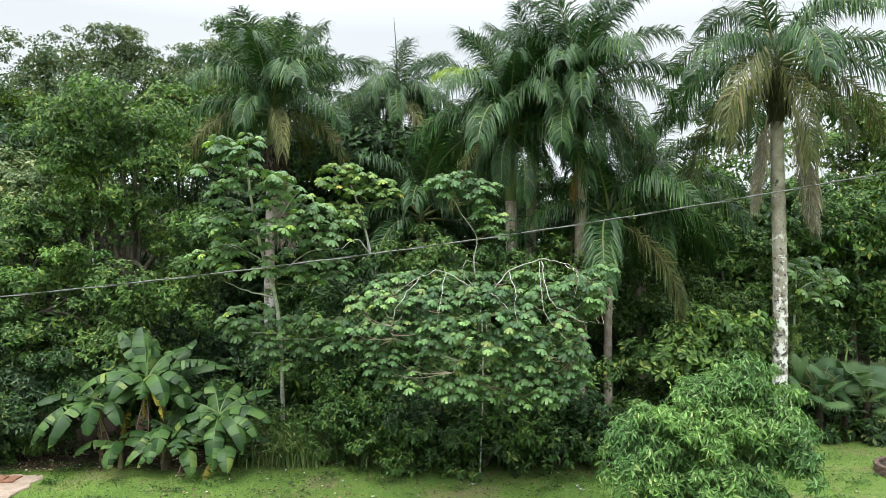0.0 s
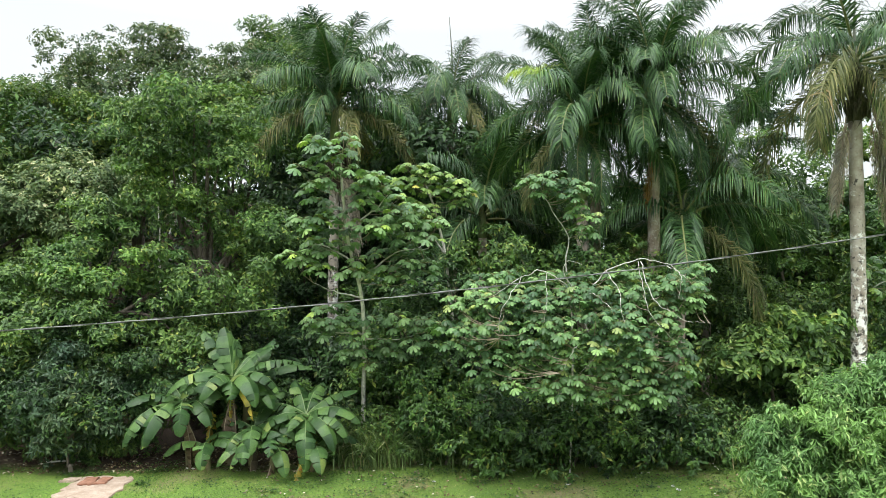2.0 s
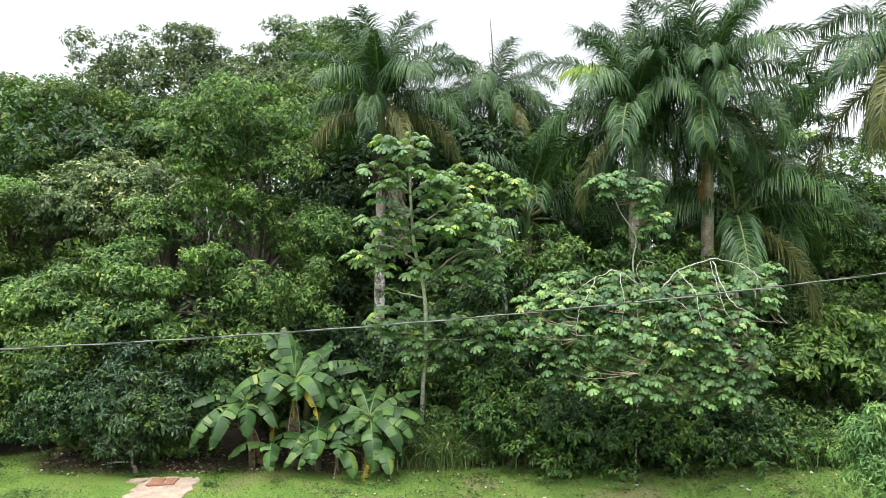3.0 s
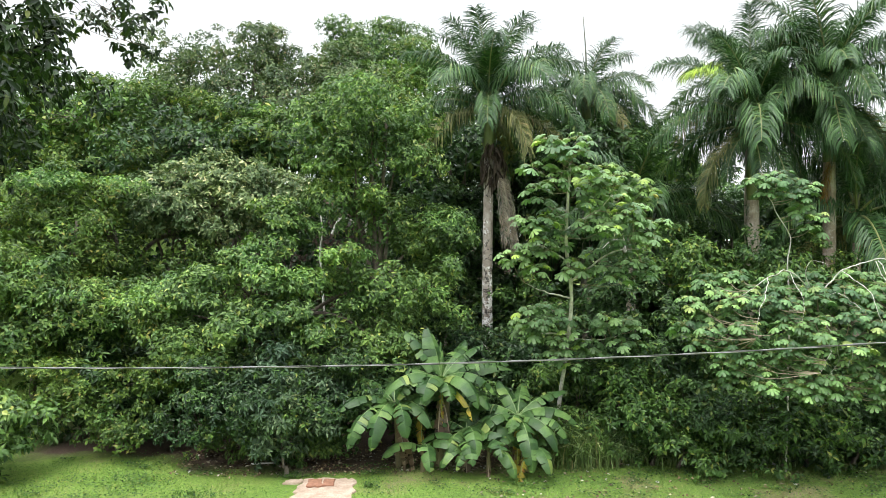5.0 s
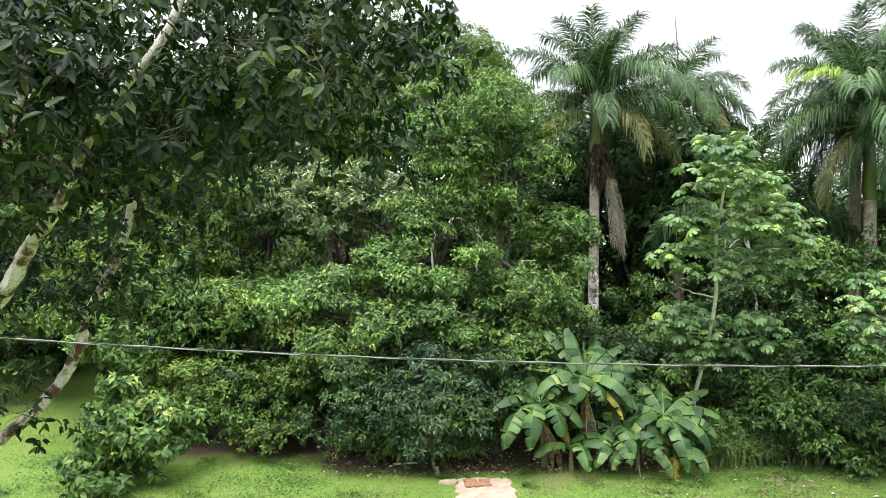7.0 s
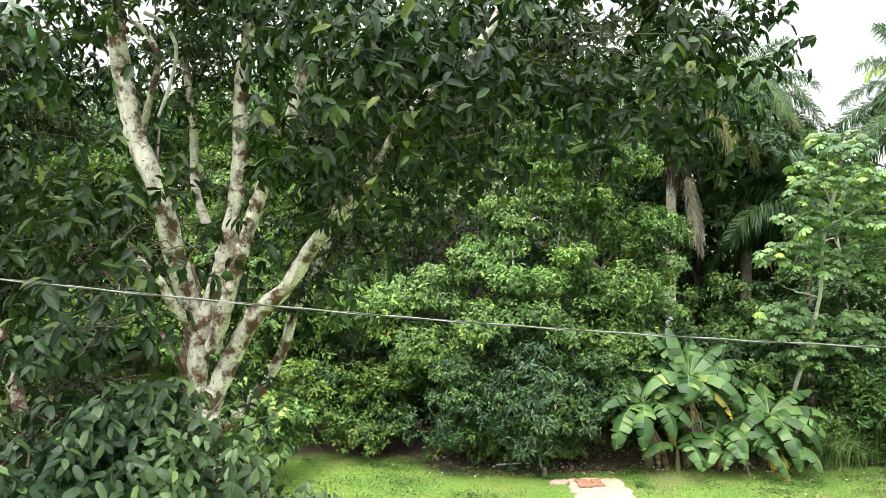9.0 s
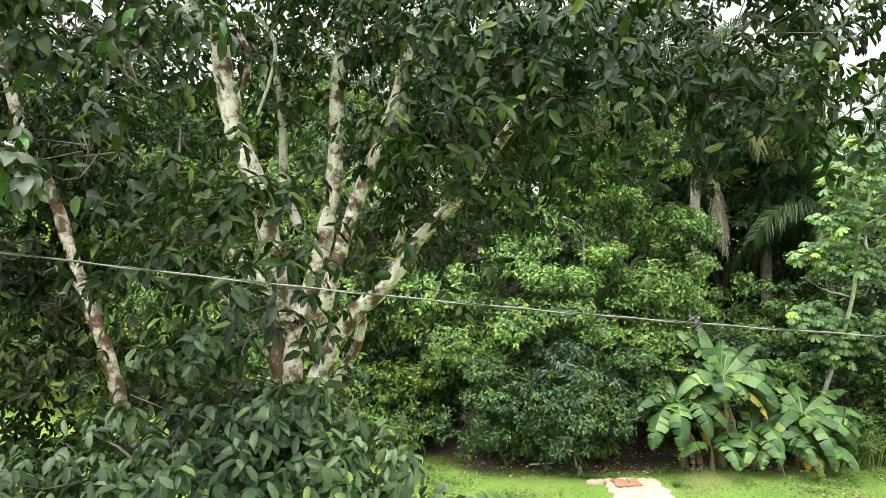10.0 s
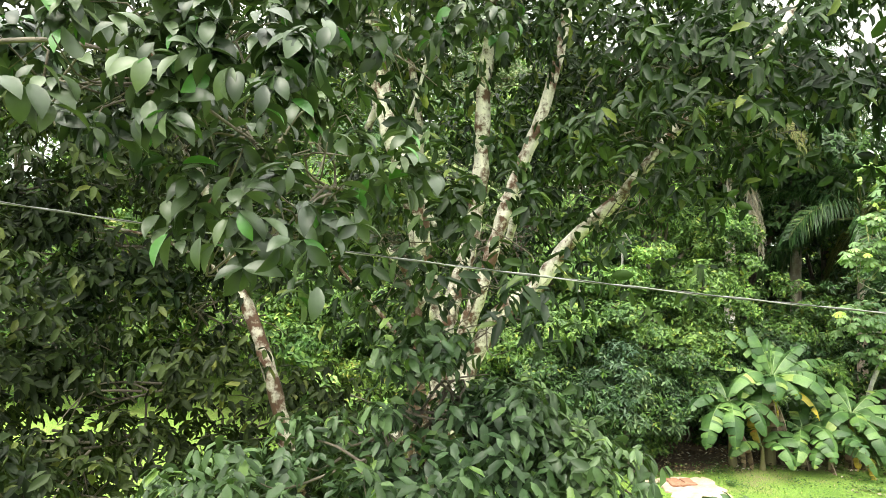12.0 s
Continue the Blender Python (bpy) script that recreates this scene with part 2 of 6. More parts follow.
M_CABLE = plain_material("grey_cable", (0.13, 0.13, 0.125), (0.24, 0.24, 0.23), 30.0, 0.5, 0.2, 0.002)
M_CABLE_DARK = plain_material("black_cable", (0.03, 0.03, 0.03), (0.06, 0.06, 0.06), 30.0, 0.5, 0.2, 0.002)
M_LITTER = leaf_material("fallen_leaf", (0.1, 0.07, 0.04), (0.18, 0.13, 0.08), (0.3, 0.25, 0.18), (0.5, 0.48, 0.42), rough=0.85, glow=0.05, odd_share=0.12, spec=0.2)
M_PAPER = plain_material("white_scrap", (0.4, 0.4, 0.39), (0.58, 0.58, 0.56), 20.0, 0.7)
M_ORANGE = plain_material("orange_scrap", (0.5, 0.24, 0.03), (0.6, 0.32, 0.06), 20.0, 0.7)
M_BRICK = plain_material("old_brick", (0.09, 0.065, 0.05), (0.19, 0.13, 0.1), 9.0, 0.9, 0.5, 0.01)
M_POST = plain_material("dark_painted_metal", (0.02, 0.024, 0.03), (0.035, 0.04, 0.045), 12.0, 0.5, 0.2, 0.003)
M_MAST = plain_material("grey_spear_leaf", (0.1, 0.11, 0.09), (0.15, 0.16, 0.12), 6.0, 0.7)


def ground_material():
    m, n, l, p = material("mown_lawn_and_soil")
    a = noise_of(n, l, 0.55, 6.0, 0.65)
    r = ramp_of(n, [(0.3, (0.11, 0.215, 0.03)), (0.5, (0.155, 0.26, 0.04)), (0.62, (0.18, 0.25, 0.055)), (0.74, (0.2, 0.17, 0.095))])
    l.new(a.outputs["Fac"], r.inputs["Fac"])
    f = noise_of(n, l, 22.0, 6.0, 0.75)
    g = ramp_of(n, [(0.3, (0.5, 0.52, 0.5)), (0.7, (1.35, 1.3, 1.2))])
    l.new(f.outputs["Fac"], g.inputs["Fac"])
    thin = ramp_of(n, [(0.32, (0.1, 0.19, 0.028)), (0.52, (0.135, 0.225, 0.036)), (0.6, (0.18, 0.2, 0.07)), (0.74, (0.23, 0.19, 0.12))])
    l.new(a.outputs["Fac"], thin.inputs["Fac"])
    cw = n.new("ShaderNodeTexCoord")
    sw = n.new("ShaderNodeSeparateXYZ")
    l.new(cw.outputs["Object"], sw.inputs["Vector"])
    # blend along x into the duller eastern lawn colours
    east_side = n.new("ShaderNodeMapRange")
    east_side.inputs["From Min"].default_value, east_side.inputs["From Max"].default_value = -10.0, -5.0
    l.new(sw.outputs["X"], east_side.inputs["Value"])
    both_lawns = mix_of(n, l, east_side.outputs["Result"], r.outputs["Color"], thin.outputs["Color"])
    lawn = mix_of(n, l, 1.0, both_lawns, g.outputs["Color"], "MULTIPLY")
    # leaf mould under the trees, beyond the mown edge
    c = n.new("ShaderNodeTexCoord")
    s = n.new("ShaderNodeSeparateXYZ")
    l.new(c.outputs["Object"], s.inputs["Vector"])
    edge = noise_of(n, l, 0.5, 4.0, 0.6)
    ma = n.new("ShaderNodeMath")
    ma.operation = "MULTIPLY_ADD"
    ma.inputs[1].default_value, ma.inputs[2].default_value = 3.0, -1.5
    l.new(edge.outputs["Fac"], ma.inputs[0])
    ad = n.new("ShaderNodeMath")
    l.new(s.outputs["Y"], ad.inputs[0])
    l.new(ma.outputs["Value"], ad.inputs[1])
    mr = n.new("ShaderNodeMapRange")
    mr.inputs["From Min"].default_value, mr.inputs["From Max"].default_value = 16.2, 17.0
    # worn soil reaches further out round the bananas
    shift = n.new("ShaderNodeMath")
    shift.inputs[1].default_value = 8.6
    l.new(s.outputs["X"], shift.inputs[0])
    span = n.new("ShaderNodeMath")
    span.operation = "ABSOLUTE"
    l.new(shift.outputs["Value"], span.inputs[0])
    worn = n.new("ShaderNodeMapRange")
    worn.inputs["From Min"].default_value, worn.inputs["From Max"].default_value = 5.0, 3.0
    l.new(span.outputs["Value"], worn.inputs["Value"])
    out = n.new("ShaderNodeMath")
    out.operation = "MULTIPLY_ADD"
    out.inputs[1].default_value = 1.0
    l.new(worn.outputs["Result"], out.inputs[0])
    l.new(ad.outputs["Value"], out.inputs[2])
    l.new(out.outputs["Value"], mr.inputs["Value"])
    # the lawn runs further back at the western end
    mw = n.new("ShaderNodeMapRange")
    mw.inputs["From Min"].default_value, mw.inputs["From Max"].default_value = -18.5, -16.5
    l.new(s.outputs["X"], mw.inputs["Value"])
    me = n.new("ShaderNodeMath")
    me.operation = "COMPARE"
    me.inputs[1].default_value, me.inputs[2].default_value = -41.2, 50.0
    l.new(s.outputs["X"], me.inputs[0])
    both = n.new("ShaderNodeMath")
    both.operation = "MULTIPLY"
    l.new(mr.outputs["Result"], both.inputs[0])
    east = n.new("ShaderNodeMath")
    east.operation = "MULTIPLY"
    l.new(mw.outputs["Result"], east.inputs[0])
    l.new(me.outputs["Value"], east.inputs[1])
    l.new(east.outputs["Value"], both.inputs[1])
    mould = ramp_of(n, [(0.3, (0.028, 0.019, 0.012)), (0.55, (0.07, 0.044, 0.028)), (0.75, (0.13, 0.08, 0.05))])
    l.new(f.outputs["Fac"], mould.inputs["Fac"])
    l.new(mix_of(n, l, both.outputs["Value"], lawn, mould.outputs["Color"]), p.inputs["Base Color"])
    p.inputs["Roughness"].default_value = 0.95
    bump_of(n, l, f.outputs["Fac"], 0.8, 0.04, p)
    return m


# ---- mesh tools ----
def mesh_of(name, V, F, mats, index=None, smooth=True):
    """A mesh from an array of places and an array of triangles or quads."""
    V, F = np.asarray(V, float), np.asarray(F, int)
    me = bpy.data.meshes.new(name)
    k = F.shape[1]
    me.vertices.add(len(V))
    me.vertices.foreach_set("co", V.ravel())
    me.loops.add(F.size)
    me.loops.foreach_set("vertex_index", F.ravel())
    me.polygons.add(len(F))
    me.polygons.foreach_set("loop_start", np.arange(len(F)) * k)
    me.polygons.foreach_set("loop_total", np.full(len(F), k))
    me.polygons.foreach_set("use_smooth", np.full(len(F), smooth))
    for m in mats if isinstance(mats, (list, tuple)) else [mats]:
        me.materials.append(m)
    if index is not None:
        me.polygons.foreach_set("material_index", np.asarray(index, int))
    me.update()
    me.validate()
    return me


def thing(name, label, category, x=0.0, y=0.0, z=0.0, group="", kind=""):
    e = new(name)
    e.location = (x, y, z)
    return tagged(e, label, category, group, kind)


def part(name, me, parent, label=""):
    o = new(name, me)
    o.parent = parent
    if parent.parent is None:
        o.matrix_parent_inverse = Matrix.Translation(-parent.location)
    return tagged(o, label)


def unit(a):
    return a / np.maximum(np.linalg.norm(a, axis=-1, keepdims=True), 1e-9)


def join(pieces):
    """Several (places, faces) as one."""
    vs, fs, n = [], [], 0
    for v, f in pieces:
        vs.append(v)
        fs.append(np.asarray(f) + n)
        n += len(v)
    return np.concatenate(vs), np.concatenate(fs)


def tube(points, radii, sides=8, wobble=0.0, rng=None, close=True):
    """A tapered tube of quads along a line of points."""
    P = np.asarray(points, float)
    R = np.broadcast_to(np.asarray(radii, float), (len(P),))
    T = unit(np.gradient(P, axis=0))
    ref = np.array([1.0, 0, 0]) if abs(T[:, 0]).mean() < 0.7 else np.array([0, 0, 1.0])
    A = unit(np.cross(T, ref))
    B = np.cross(T, A)
    ang = np.linspace(0, 2 * np.pi, sides, endpoint=False)
    ring = R[:, None] * (1 + (rng.normal(0, wobble, (len(P), sides)) if wobble else 0))
    V = P[:, None] + ring[..., None] * (np.cos(ang)[None, :, None] * A[:, None] + np.sin(ang)[None, :, None] * B[:, None])
    i, j = np.meshgrid(np.arange(len(P) - 1), np.arange(sides), indexing="ij")
    a, b = i * sides + j, i * sides + (j + 1) % sides
    F = np.stack([a, b, b + sides, a + sides], -1).reshape(-1, 4)
    V = V.reshape(-1, 3)
    if close:
        V = np.concatenate([V, P[-1:] + T[-1:] * R[-1] * 0.4])
        last, tip = (len(P) - 1) * sides, len(V) - 1
        cap = [(last + k, last + (k + 1) % sides, tip, tip) for k in range(sides)]
        F = np.concatenate([F, cap])
    return V, quads_to_tris(F)


def quads_to_tris(F):
    F = np.asarray(F)
    t = np.concatenate([F[:, [0, 1, 2]], F[:, [0, 2, 3]]])
    ok = (t[:, 0] != t[:, 1]) & (t[:, 1] != t[:, 2]) & (t[:, 0] != t[:, 2])
    return t[ok]


def curve_through(points, n):
    """n points on a smooth line through the given ones."""
    P = np.asarray(points, float)
    if len(P) == 2:
        return P[0] + (P[1] - P[0]) * np.linspace(0, 1, n)[:, None]
    ext = np.concatenate([[2 * P[0] - P[1]], P, [2 * P[-1] - P[-2]]])
    out = []
    for s in np.linspace(0, len(P) - 1 - 1e-6, n):
        k, u = int(s), s - int(s)
        a, b, c, d = ext[k:k + 4]
        out.append(0.5 * (2 * b + (c - a) * u + (2 * a - 5 * b + 4 * c - d) * u * u + (3 * b - a - 3 * c + d) * u ** 3))
    return np.array(out)


# leaf outlines: along (0..1), across, off the plane
KITE = (np.array([(0, 0, 0), (0.5, -0.5, 0.06), (1, 0, -0.1), (0.5, 0.5, 0.06)]), np.array([(0, 2, 1), (0, 3, 2)]))
FOLD = (np.array([(0, 0, 0), (0.4, -0.5, 0.07), (0.45, 0, 0), (0.4, 0.5, 0.07), (1, 0, -0.16)]), np.array([(0, 2, 1), (0, 3, 2), (1, 2, 4), (2, 3, 4)]))
OVAL = (np.array([(0, 0, 0), (0.22, -0.36, 0.05), (0.25, 0, 0), (0.22, 0.36, 0.05), (0.7, -0.42, 0.02), (0.68, 0, -0.06), (0.7, 0.42, 0.02), (1, 0, -0.2)]),
        np.array([(0, 2, 1), (0, 3, 2), (1, 2, 5), (1, 5, 4), (2, 3, 6), (2, 6, 5), (4, 5, 7), (5, 6, 7)]))

HEX = (np.array([(0, 0, 0), (0.28, -0.44, 0.05), (0.72, -0.38, 0.0), (1, 0, -0.18), (0.72, 0.38, 0.0), (0.28, 0.44, 0.05)]), np.array([(0, 3, 2), (0, 2, 1), (0, 4, 3), (0, 5, 4)]))
LONG = np.array([0.0, 0.12, 0.3, 0.5, 0.7, 0.86, 1.0])
HALF = np.array([0.0, 0.24, 0.44, 0.5, 0.43, 0.25, 0.0])
CURL = np.array([0.0, 0.02, 0.03, 0.02, -0.03, -0.1, -0.2])
ROUND = (np.concatenate([np.stack([LONG, 0 * LONG, CURL], -1), np.stack([LONG, -HALF, CURL + 0.16 * HALF], -1)[1:6], np.stack([LONG, HALF, CURL + 0.16 * HALF], -1)[1:6]]),
         np.array([(0, 1, 7)] + [(i, i + 1, i + 6) for i in range(1, 5)] + [(i + 1, i + 7, i + 6) for i in range(1, 5)] + [(5, 6, 11)]
                  + [(0, 12, 1)] + [(i, i + 11, i + 1) for i in range(1, 5)] + [(i + 1, i + 11, i + 12) for i in range(1, 5)] + [(5, 16, 6)]))


def leaves(pos, way, up, length, width, shape):
    """Many leaves of one outline: places, directions, upper sides, lengths and widths."""
    T, F = shape
    way = unit(way)
    side = unit(np.cross(way, up))
    nrm = np.cross(side, way)
    L, W = np.asarray(length)[:, None, None], np.asarray(width)[:, None, None]
    V = pos[:, None] + T[None, :, 0:1] * L * way[:, None] + T[None, :, 1:2] * W * side[:, None] + T[None, :, 2:3] * L * nrm[:, None]
    faces = (np.arange(len(pos)) * len(T))[:, None, None] + F[None]
    return V.reshape(-1, 3), faces.reshape(-1, 3)


def sphere_dirs(rng, n):
    return unit(rng.normal(size=(n, 3)))


def crown(rng, lobes, leaf, per_m2=55.0, clump=0.55, shape=FOLD, droop=0.45, rosette=7, under=0.15, ragged=0.3, face=0.9, core=0.16):
    """Foliage: every lobe carries cushions, every cushion twigs, every twig a whorl of leaves; some cushions get
    brighter tops, as new leaves and as painted-in light.
    """
    P, D, U, S, N = [], [], [], [], []
    for cx, cy, cz, rx, ry, rz in lobes:
        c, r = np.array([cx, cy, cz]), np.array([rx, ry, rz])
        area = 4 * np.pi * (((rx * ry) ** 1.6 + (rx * rz) ** 1.6 + (ry * rz) ** 1.6) / 3) ** (1 / 1.6)
        m = max(5, int(area / (clump * clump * 3.4)))
        d = sphere_dirs(rng, m * 3)
        d = d[(d[:, 2] > -0.35) | (rng.random(len(d)) < under)]
        d = d[(d[:, 1] < 0.35) | (rng.random(len(d)) < 0.45)][:m]
        cc = c + r * d * rng.uniform(0.6, 1.0 + ragged * 0.85, (len(d), 1))
        cr = clump * np.clip(rng.lognormal(0.0, 0.4, len(d)), 0.5, 1.7)
        total = int(area * per_m2 / rosette)
        pick = rng.choice(len(cc), total, p=cr ** 2 / (cr ** 2).sum())
        dd = unit(sphere_dirs(rng, total) * 0.85 + 0.55 * d[pick] + np.array([0, -0.1, 0.55]))
        tip = cc[pick] + dd * cr[pick, None] * (1 - 0.5 * rng.random((total, 1)) ** 2.2) * np.array([1.12, 1.08, 0.8])
        axis = unit(dd + rng.normal(0, 0.25, (total, 3)) + np.array([0, 0, 0.25]))
        # leaves stand round the twig's axis and hang from it
        k = rosette
        e1 = unit(np.cross(axis, np.array([0.31, 0.17, 0.93]) + rng.normal(0, 0.05, (total, 3))))
        e2 = np.cross(axis, e1)
        turn = (rng.uniform(0, 6.28, (total, 1)) + np.arange(k) * 6.283 / k + rng.normal(0, 0.3, (total, k))).reshape(-1, 1)
        a2 = np.repeat(axis, k, 0)
        off = np.cos(turn) * np.repeat(e1, k, 0) + np.sin(turn) * np.repeat(e2, k, 0)
        way = unit(off + a2 * rng.uniform(-0.1, 0.5, (total * k, 1)) + rng.normal(0, 0.18, (total * k, 3)) + np.array([0, 0, -droop]))
        back = rng.uniform(0, 0.2, (total * k, 1)) * (leaf[0] / 0.16)
        P.append(np.repeat(tip, k, 0) - a2 * back)
        D.append(way)
        U.append(unit(a2 * face + rng.normal(0, 0.28, (total * k, 3)) + np.array([0, -0.05, 0.55])))
        S.append(rng.uniform(0.65, 1.2, total * k))
        # bright leaves go on upper sides alone: top light as leaf colour
        lit_flush = rng.random(len(cc)) < 0.3
        N.append(np.repeat(lit_flush[pick] & (dd[:, 2] > rng.uniform(0.1, 0.7, total)), k))
        # coarser leaves inside the lobe close it
        inner = int(total * k * core)
        if inner:
            pick = rng.choice(len(cc), inner, p=cr ** 2 / (cr ** 2).sum())
            P.append(c + (cc[pick] - c) * rng.uniform(0.3, 0.8, (inner, 1)) + sphere_dirs(rng, inner) * cr[pick, None] * 0.4)
            D.append(unit(sphere_dirs(rng, inner) + np.array([0, 0, -0.4])))
            U.append(unit(rng.normal(0, 0.5, (inner, 3)) + np.array([0, -0.7, 0.5])))
            S.append(rng.uniform(1.1, 1.6, inner))
            N.append(np.zeros(inner, bool))
    P, D, U, s = np.concatenate(P), np.concatenate(D), np.concatenate(U), np.concatenate(S)
    V, F = leaves(P, D, U, leaf[0] * s, leaf[1] * s * rng.uniform(0.8, 1.2, len(P)), shape)
    return V, F, np.repeat(np.concatenate(N), len(shape[1]))


def smooth01(a, b, v):
    u = min(1.0, max(0.0, (v - a) / (b - a)))
    return u * u * (3 - 2 * u)


def ground_z(x, y):
    hill = 8.0 * smooth01(22, 42, y) * (1 - smooth01(-9, 6, x)) * (1 - smooth01(80, 200, y))
    return hill + 0.012 * (-x - 4) * (1 if abs(x) < 40 else 0) * 0.5 + 0.05 * math.sin(x * 0.7) * math.sin(y * 0.9) * (1 if abs(x) < 60 and y < 60 else 0)


def broadleaf(name, label, x, y, lobes, mat, leaf=(0.17, 0.075), per_m2=55.0, clump=0.55, trunk=0.12, bark=None, seed=1, shape=KITE, category="tree", group="", droop=0.45, rosette=7, ragged=0.3, under=0.15):
    """A tree or bush: a trunk, a limb to every lobe, and a crown of leaves."""
    rng = np.random.default_rng(seed)
    bark = bark or M_BARK
    z0 = ground_z(x, y) - 0.05
    t = thing(name, label, category, x, y, z0, group)
    lob = np.array(lobes)
    fork = np.array([x + (lob[:, 0].mean() - x) * 0.5, y + (lob[:, 1].mean() - y) * 0.5, max(z0 + 0.3, lob[:, 2].min() - lob[:, 5].max() * 0.4)])
    top = np.array([lob[:, 0].mean(), lob[:, 1].mean() + 0.15, lob[:, 2].max()])
    mid = (np.array([x, y, z0]) + fork) / 2 + rng.normal(0, 0.06, 3) * (fork[2] - z0)
    line = curve_through([(x, y, z0), mid, fork, top], 14)
    V, F = tube(line, trunk * np.linspace(1.25, 0.25, 14), 8, 0.06, rng)
    part("trunk", mesh_of("trunk", V, F, bark), t)
    for c in lob[:8]:
        s = fork + (top - fork) * rng.uniform(0, 0.5)
        e = c[:3] + rng.normal(0, 0.15, 3) * c[3:]
        m = (s + e) / 2 + np.array([0, 0, 0.12 * np.linalg.norm(e - s)]) + rng.normal(0, 0.1, 3)
        V, F = tube(curve_through([s, m, e], 9), trunk * np.linspace(0.55, 0.12, 9), 6, 0.06, rng)
        part("limb", mesh_of("limb", V, F, bark), t)
    V, F, fresh_lit = crown(rng, lobes, leaf, per_m2, clump, shape, droop, rosette, ragged=ragged, under=under)
    part("crown", mesh_of("crown", V, F, [mat, LIT_GROWTH.get(mat.name, mat)], fresh_lit, smooth=False), t)
    return t


# ---- ground ----
M_GROUND = ground_material()
gx = np.concatenate([np.linspace(-900, -60, 12), np.linspace(-50, 40, 121), np.linspace(60, 900, 12)])
gy = np.concatenate([np.linspace(-900, -40, 10), np.linspace(-20, 60, 121), np.linspace(70, 900, 14)])
GX, GY = np.meshgrid(gx, gy, indexing="ij")
GZ = np.array([[ground_z(a, b) for b in gy] for a in gx])
gi, gj = np.meshgrid(np.arange(len(gx) - 1), np.arange(len(gy) - 1), indexing="ij")
q = gi * len(gy) + gj
GF = np.stack([q, q + len(gy), q + len(gy) + 1, q + 1], -1).reshape(-1, 4)
tagged(new("ground", mesh_of("ground", np.stack([GX, GY, GZ], -1).reshape(-1, 3), GF, M_GROUND)), "mown green lawn running into brown leaf mould under trees", "ground", kind="structure")


# ---- the forest edge behind the lawn ----
# bright bushy trees at the front of the edge
broadleaf("leafy_tree", "bushy tree with bright green glossy leaves at the lawn's edge", -10.30, 17.20,
          [(-11.00, 18.00, 5.23, 1.12, 0.90, 0.52), (-12.22, 17.60, 4.36, 1.17, 0.90, 0.58), (-10.27, 17.00, 4.10, 1.20, 0.80, 0.56), (-8.90, 17.40, 4.22, 0.79, 0.80, 0.65), (-11.86, 16.70, 3.16, 1.24, 0.80, 0.55), (-9.67, 16.60, 3.04, 1.31, 0.80, 0.62), (-13.37, 17.60, 3.49, 0.87, 0.80, 0.66), (-8.32, 17.20, 2.68, 0.85, 0.80, 0.78), (-13.59, 17.40, 2.37, 0.86, 0.70, 0.50), (-11.10, 17.00, 2.29, 1.27, 0.70, 0.49)],
          M_BRIGHT, (0.14, 0.062), 320, 0.6, 0.13, seed=11, under=0.08)
broadleaf("dark_bush", "low dark green bush hanging over the lawn edge", -10.69, 16.20,
          [(-11.88, 16.20, 1.23, 1.34, 0.90, 0.87), (-10.26, 16.00, 1.25, 1.39, 0.90, 0.74), (-8.98, 16.40, 1.58, 1.02, 0.90, 0.71), (-11.03, 16.60, 2.09, 1.79, 0.90, 0.69)],
          M_DARK, (0.125, 0.056), 320, 0.42, 0.07, seed=12, category="bush")
broadleaf("grey_green_bush", "small bush with grey-green narrow leaves", -10.35, 15.40,
          [(-10.45, 15.30, 1.95, 0.62, 0.50, 0.45), (-10.15, 15.20, 1.30, 0.62, 0.50, 0.50), (-10.95, 15.45, 1.55, 0.50, 0.45, 0.45), (-10.70, 15.35, 2.35, 0.35, 0.35, 0.28), (-10.45, 15.55, 0.62, 0.75, 0.45, 0.42)],
          M_BLUE, (0.17, 0.055), 240, 0.35, 0.05, seed=13, category="bush")
broadleaf("yellowish_shrub", "sparse shrub with small yellow-green leaves", -14.84, 17.00,
          [(-14.43, 17.00, 1.75, 0.77, 0.60, 0.56), (-15.53, 17.00, 1.33, 0.99, 0.70, 0.77), (-14.35, 16.80, 0.82, 0.97, 0.60, 0.56), (-16.42, 17.40, 1.53, 0.72, 0.60, 0.65)],
          M_YELLOW, (0.11, 0.055), 260, 0.35, 0.04, seed=14, category="shrub", droop=0.2)
broadleaf("round_bush", "rounded green bush with large leaves on the lawn", -16.90, 15.00,
          [(-16.92, 15.00, 1.45, 0.85, 0.80, 0.60), (-17.40, 14.85, 1.00, 0.62, 0.70, 0.52), (-16.38, 14.90, 0.98, 0.62, 0.70, 0.55), (-17.00, 15.10, 1.90, 0.50, 0.50, 0.30), (-16.85, 14.80, 0.60, 0.90, 0.70, 0.35)],
          M_MID, (0.2, 0.095), 180, 0.36, 0.05, seed=15, shape=FOLD, category="bush", droop=0.6, under=0.8)
